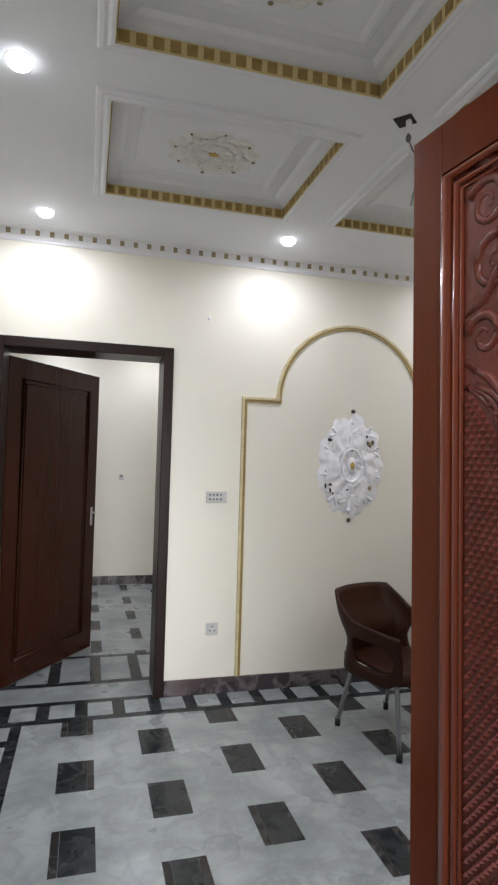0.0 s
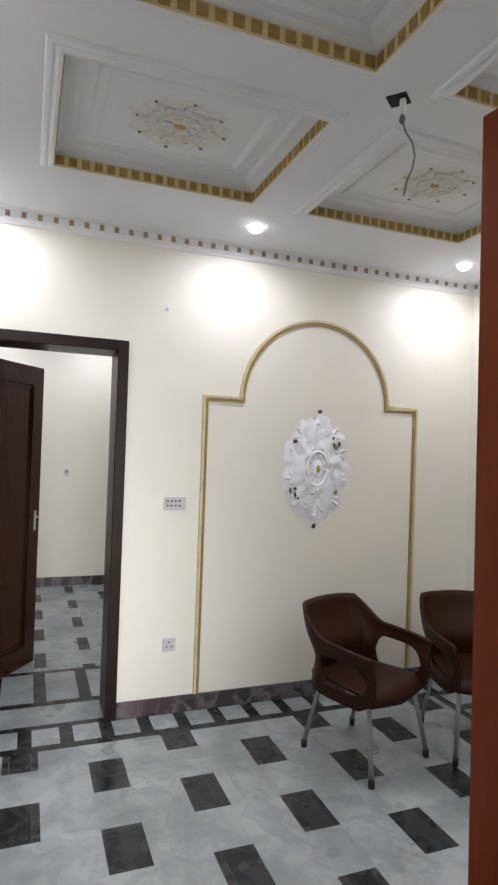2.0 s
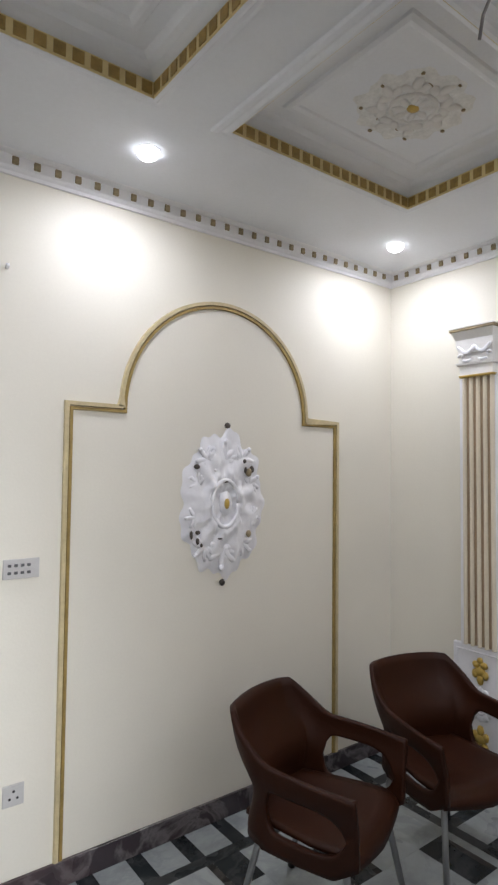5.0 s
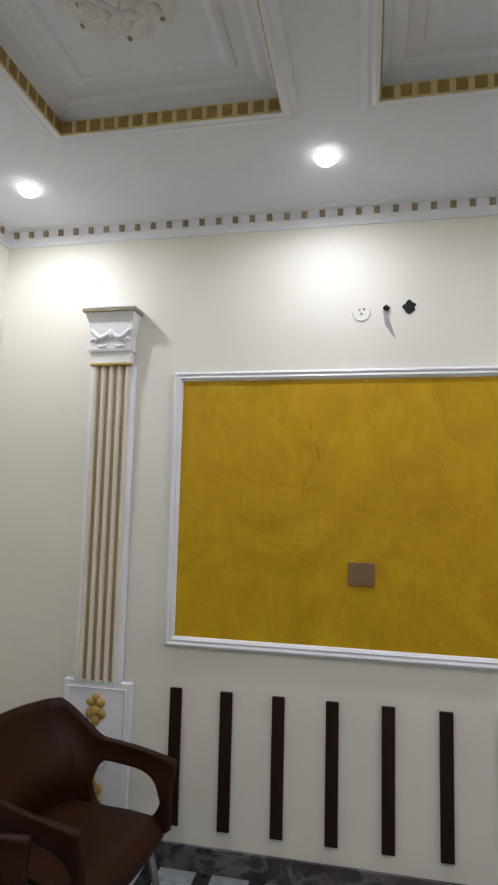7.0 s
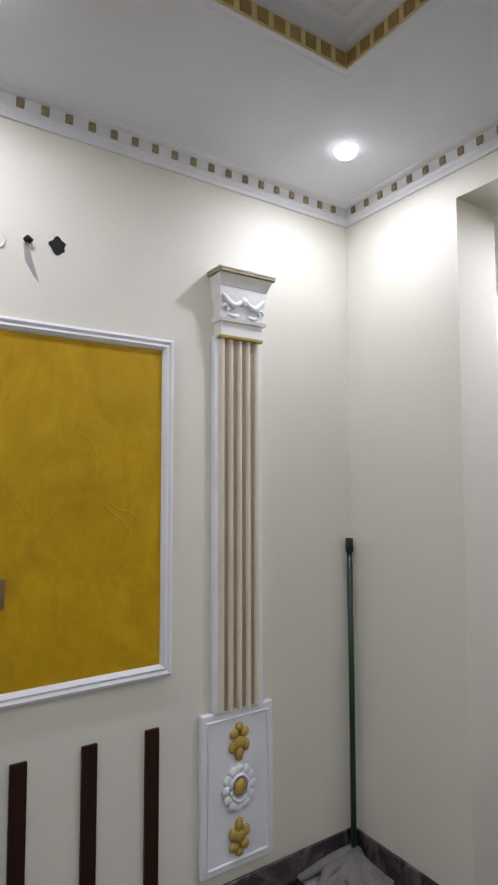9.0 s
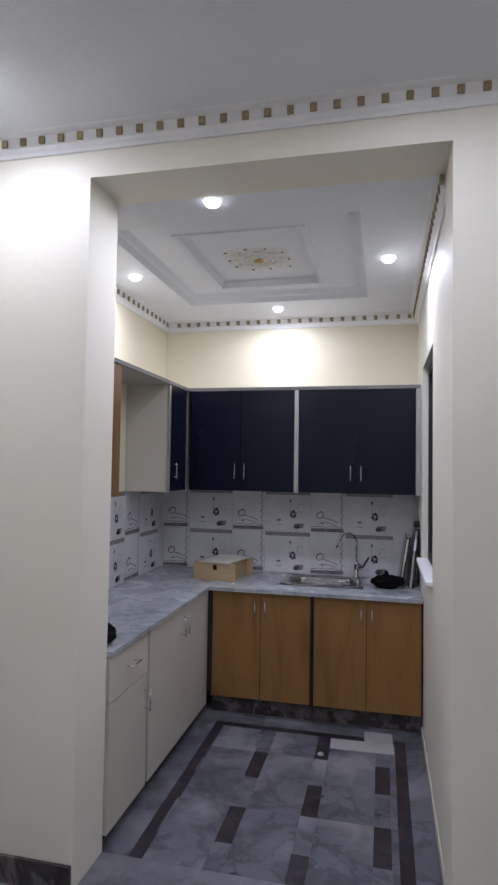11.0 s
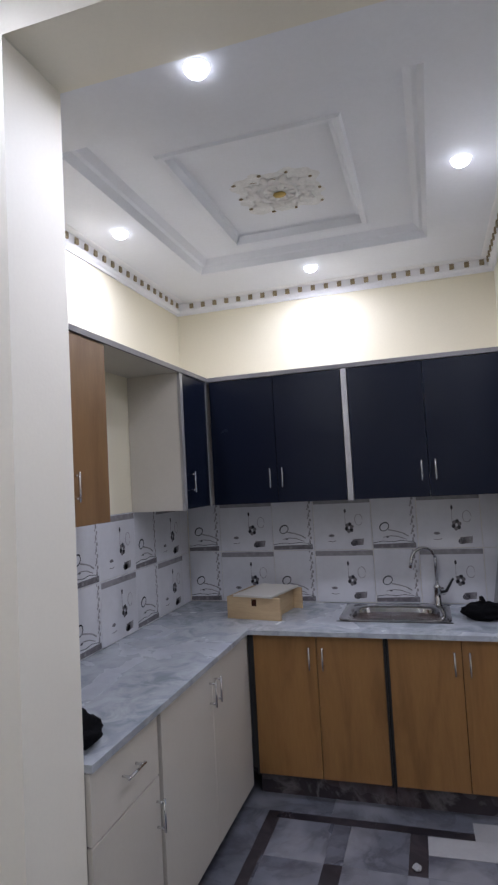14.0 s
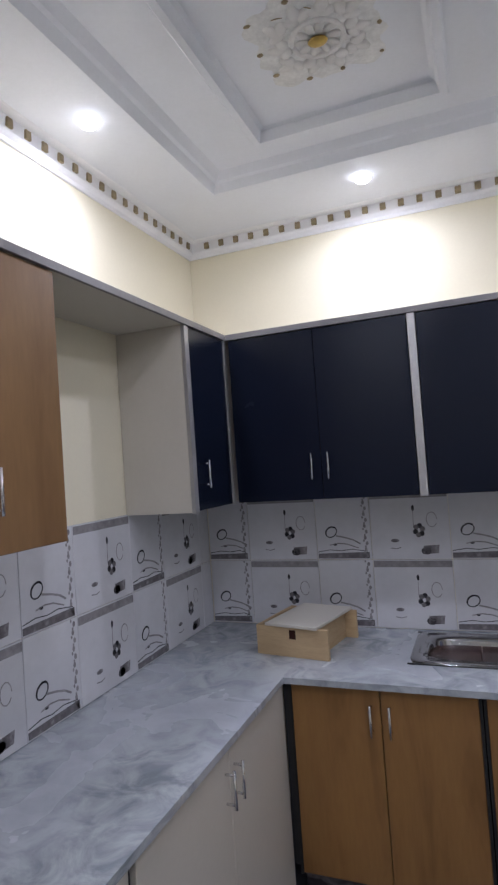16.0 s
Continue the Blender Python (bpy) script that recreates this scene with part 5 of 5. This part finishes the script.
def stroke(bm, pts, w, idx):
    for (x0, z0), (x1, z1) in zip(pts, pts[1:]):
        d = Vector((x1 - x0, z1 - z0))
        n = Vector((-d.y, d.x)).normalized() * w / 2
        flat(bm, [(x0 + n.x, z0 + n.y), (x0 - n.x, z0 - n.y), (x1 - n.x, z1 - n.y), (x1 + n.x, z1 + n.y)], idx)


def disc(cx, cz, rx, rz, n=10):
    return [(cx + rx * math.cos(2 * math.pi * k / n), cz + rz * math.sin(2 * math.pi * k / n)) for k in range(n)]


def print_rings(w):
    bm = bmesh.new()
    flat(bm, [(0.004, 0.006), (w - 0.012, 0.006), (w - 0.012, 0.034), (0.004, 0.028)], 0)
    stroke(bm, [(0.004, 0.036), (0.06, 0.045), (0.11, 0.040), (0.16, 0.047), (w - 0.02, 0.037)], 0.003, 1)
    loop = [(0.070 + 0.025 * math.cos(a) + 0.006 * math.sin(a), 0.125 + 0.024 * math.sin(a)) for a in np.linspace(-0.5, 5.9, 15)]
    stroke(bm, loop, 0.0045, 1)
    stroke(bm, loop[3:10], 0.007, 1)
    stroke(bm, [(0.09, 0.108), (0.13, 0.100), (0.17, 0.088), (0.20, 0.070)], 0.007, 2)
    stroke(bm, [(0.06, 0.066), (0.10, 0.074), (0.14, 0.070), (0.19, 0.052)], 0.005, 2)
    flat(bm, disc(0.085, 0.068, 0.008, 0.005), 1)
    for k in range(11):
        z = 0.02 + k * 0.026
        flat(bm, disc(w - 0.020 - 0.007 * (k % 2), z, 0.0065, 0.0095, 8), 2)
        flat(bm, disc(w - 0.034 + 0.007 * (k % 2), z + 0.012, 0.004, 0.006, 8), 2)
    return mesh("tile_print", bm, [PRINTG, PRINTK, PRINTL])


def print_flowers(w):
    bm = bmesh.new()
    flat(bm, [(0.003, TH - 0.034), (w - 0.003, TH - 0.034), (w - 0.003, TH - 0.006), (0.003, TH - 0.006)], 2)
    c = w * 0.56
    flat(bm, disc(c, 0.222, 0.006, 0.013), 1)
    stroke(bm, [(c, 0.235), (c - 0.002, 0.14)], 0.002, 0)
    for a in range(6):
        q = a * math.pi / 3 + 0.3
        flat(bm, disc(c + 0.02 + 0.016 * math.cos(q), 0.125 + 0.020 * math.sin(q), 0.011, 0.012, 8), a % 2)
    flat(bm, [(c + 0.03, 0.022), (c + 0.095, 0.026), (c + 0.10, 0.062), (c + 0.035, 0.058)], 0)
    flat(bm, disc(c + 0.045, 0.036, 0.022, 0.016), 1)
    flat(bm, disc(c - 0.085, 0.082, 0.018, 0.008), 0)
    stroke(bm, [(c - 0.105, 0.05), (c - 0.08, 0.046), (c - 0.06, 0.052)], 0.003, 0)
    stroke(bm, disc(c + 0.075, 0.17, 0.022, 0.032, 12), 0.003, 2)
    return mesh("tile_print", bm, [PRINTG, PRINTK, PRINTL])


WA, WB = 0.250, 0.335
kinds = {"A": (WA, tile_mesh(WA), print_rings(WA)), "B": (WB, tile_mesh(WB), print_flowers(WB))}


def cut_tiles(name, label, runs, turn, fixed, axis):
    splash = thing(name, label, "tiles", kind="structure")
    for kind_, start, w in runs:
        full, tm, pm = kinds[kind_]
        if w < full - 0.01:
            tm, pm = tile_mesh(w), (print_rings(w) if kind_ == "A" and w > 0.2 else None)
        for row in range(2):
            at = pose(start, fixed, Z_LO + row * TH, 0, 0, turn) if axis == 0 else pose(fixed, start, Z_LO + row * TH, 0, 0, turn)
            t = new("wall_tile", tm)
            t.matrix_basis = at
            t.parent = splash
            if pm:
                p = new("tile_print", pm)
                p.parent = t


runs, x = [], KE - 0.008
for kind_, w in (("A", 0.212), ("B", 0.335), ("A", 0.25), ("B", 0.335), ("A", 0.25), ("B", 0.335), ("A", 0.15)):
    runs.append((kind_, x, w))
    x -= w
cut_tiles("splashback_south", "printed white kitchen tiles behind the sink", runs, 180, KS + 0.001, 0)
runs, y = [], KS + 0.008
for kind_, w in (("B", 0.107), ("B", 0.335), ("A", 0.25), ("B", 0.335), ("A", 0.25), ("B", 0.335), ("A", 0.25), ("B", 0.14)):
    y += w
    runs.append((kind_, y, w))
cut_tiles("splashback_east", "printed white kitchen tiles above the long worktop", runs, -90, KE - 0.001, 1)


# ---- floors ----
floor = structure("floor", boxes((WEST, SOUTH - T, -0.05, 0, T, -0.0015), (HW, T, -0.05, HE, HB, -0.0015), (KW, KS, -0.05, KE, SOUTH - T, -0.0015)), GROUT,
                  "grey and black patterned marble floor", "floor")
piece_cache = {}
pieces = random.Random(21)


def slab(name, x0, y0, x1, y1, material):
    w, d = round(abs(x1 - x0), 3), round(abs(y1 - y0), 3)
    if w < 0.004 or d < 0.004:
        return
    key = (name, w, d, material.name)
    if key not in piece_cache:
        g = 0.0002
        piece_cache[key] = mesh(name, boxes((-w / 2 + g, -d / 2 + g, -0.012, w / 2 - g, d / 2 - g, 0.0), bevel=0.0003), material)
    ob = new(name, piece_cache[key])
    ob.matrix_basis = pose((x0 + x1) / 2, (y0 + y1) / 2, 0)
    ob.parent = floor


def checks(x0, y0, x1, y1, cx, pitch, bw, yr, dy, light, dark, black):
    """Columns of alternating dark and pale pieces between pale columns."""
    k0 = math.floor((x0 - cx) / pitch) - 1
    edge = x0
    k = k0
    while True:
        a, b = cx + k * pitch - bw / 2, cx + k * pitch + bw / 2
        k += 1
        if b <= x0:
            continue
        if a > edge and edge < x1:
            j = math.floor((y0 - yr) / (2 * dy)) - 1
            while yr + j * 2 * dy < y1:
                p, q = max(y0, yr + j * 2 * dy), min(y1, yr + (j + 1) * 2 * dy)
                if q > p:
                    slab("marble_tile", edge, p, min(a, x1), q, light)
                j += 1
        if a >= x1:
            return
        j = math.floor((y0 - yr) / dy) - 1
        while yr + j * dy < y1:
            p, q = max(y0, yr + j * dy), min(y1, yr + (j + 1) * dy)
            if q > p:
                dk = (j + k) % 2 == black
                if dk and bw > 0.15:
                    u, v = max(a, x0), min(b, x1)
                    e = min(0.032, (v - u) / 4)
                    lo, hi = pieces.choice(((1, 1), (1, 1), (1, 0), (0, 1), (0, 0)))
                    for s0, s1, mm in ((u, u + e * lo, SIDE), (u + (e + 0.0008) * lo, v - (e + 0.0008) * hi, dark), (v - e * hi, v, SIDE)):
                        slab("dark_tile", s0, p, s1, q, mm)
                else:
                    slab("dark_tile" if dk else "marble_tile", max(a, x0), p, min(b, x1), q, dark if dk else light)
            j += 1
        edge = b


def rungs(x0, y0, x1, y1, pitch, dark_w, start, light, dark):
    """A border of pale pieces parted by narrow dark ones, along its longer side."""
    across = (x1 - x0) > (y1 - y0)
    lo, hi = (x0, x1) if across else (y0, y1)
    k = math.floor((lo - start) / pitch) - 1
    while start + k * pitch < hi:
        for a, b, nm, m in ((start + k * pitch, start + k * pitch + dark_w, "dark_tile", dark), (start + k * pitch + dark_w, start + (k + 1) * pitch, "border_tile", light)):
            a, b = max(a, lo), min(b, hi)
            if b > a:
                slab(nm, a if across else x0, y0 if across else a, b if across else x1, y1 if across else b, m)
        k += 1


IX0, IX1, IY0, IY1 = -3.295, -0.45, -2.985, -0.245      # inner field
L = 0.058                                              # dark line
checks(IX0, IY0, IX1, IY1, -3.0, 0.403, 0.168, -0.154, 0.2705, MARBLE, DARK, 0)
for r in ((IX0 - L, IY1, IX1 + L, IY1 + L), (IX0 - L, IY0 - L, IX1 + L, IY0), (IX0 - L, IY0, IX0, IY1), (IX1, IY0, IX1 + L, IY1)):
    long_x = r[2] - r[0] > r[3] - r[1]
    n = 4
    for k in range(n):
        if long_x:
            slab("dark_strip", r[0] + (r[2] - r[0]) * k / n, r[1], r[0] + (r[2] - r[0]) * (k + 1) / n, r[3], DARK)
        else:
            slab("dark_strip", r[0], r[1] + (r[3] - r[1]) * k / n, r[2], r[1] + (r[3] - r[1]) * (k + 1) / n, DARK)
rungs(WEST, IY1 + L, 0, 0, 0.215, 0.072, -3.232, MARBLE, DARK)
rungs(WEST, SOUTH, 0, IY0 - L, 0.225, 0.068, -3.235, MARBLE, DARK)
rungs(IX1 + L, IY0 - L, 0, IY1 + L, 0.225, 0.068, -1.6, MARBLE, DARK)
rungs(WEST, IY0 - L, IX0 - L, IY1 + L, 0.225, 0.068, -1.6, MARBLE, DARK)
# sills in the openings
slab("threshold_slab", -3.498, 0.0, -2.552, 0.05, DARK)
slab("threshold_slab", -3.498, 0.05, -2.552, T, MARBLE)
for x0, x1 in ((-3.444, -2.8), (-2.8, -2.335)):
    slab("threshold_slab", x0, SOUTH - T, x1, SOUTH, MARBLE)
for x0, x1 in ((-1.924, -1.25), (-1.25, -0.6)):
    slab("threshold_slab", x0, SOUTH - T, x1, SOUTH, KMARBLE)
# hall
for k in range(3):
    slab("dark_strip", HW + 1.016 * k, T, HW + 1.016 * (k + 1), 0.30, MARBLE)
    slab("dark_strip", HW + 1.016 * k, 0.30, HW + 1.016 * (k + 1), 0.36, DARK)
    slab("dark_strip", HW + 1.016 * k, 0.82, HW + 1.016 * (k + 1), 0.87, DARK)
rungs(HW, 0.36, HE, 0.82, 0.27, 0.075, -2.93, MARBLE, DARK)
checks(HW, 0.87, HE, HB, -2.88, 0.33, 0.085, 0.93, 0.30, MARBLE, DARK, 1)
# kitchen
checks(-1.776, -4.76, -0.763, KN, -1.06, 0.325, 0.075, -4.49, 0.268, KMARBLE, KDARK, 1)
for r in ((-1.836, -4.76, -1.776, -4.3), (-1.836, -4.3, -1.776, KN), (-0.763, -4.76, -0.712, -4.2), (-0.763, -4.2, -0.712, KN), (-1.836, -4.812, -1.2, -4.76), (-1.2, -4.812, -0.712, -4.76)):
    slab("dark_strip", *r, KDARK)
for r in ((KW, -4.812, -1.836, -4.2), (KW, -4.2, -1.836, KN), (-0.712, -4.812, KE, -4.2), (-0.712, -4.2, KE, KN), (KW, KS, -1.0, -4.812), (-1.0, KS, KE, -4.812)):
    slab("marble_tile", *r, KMARBLE)
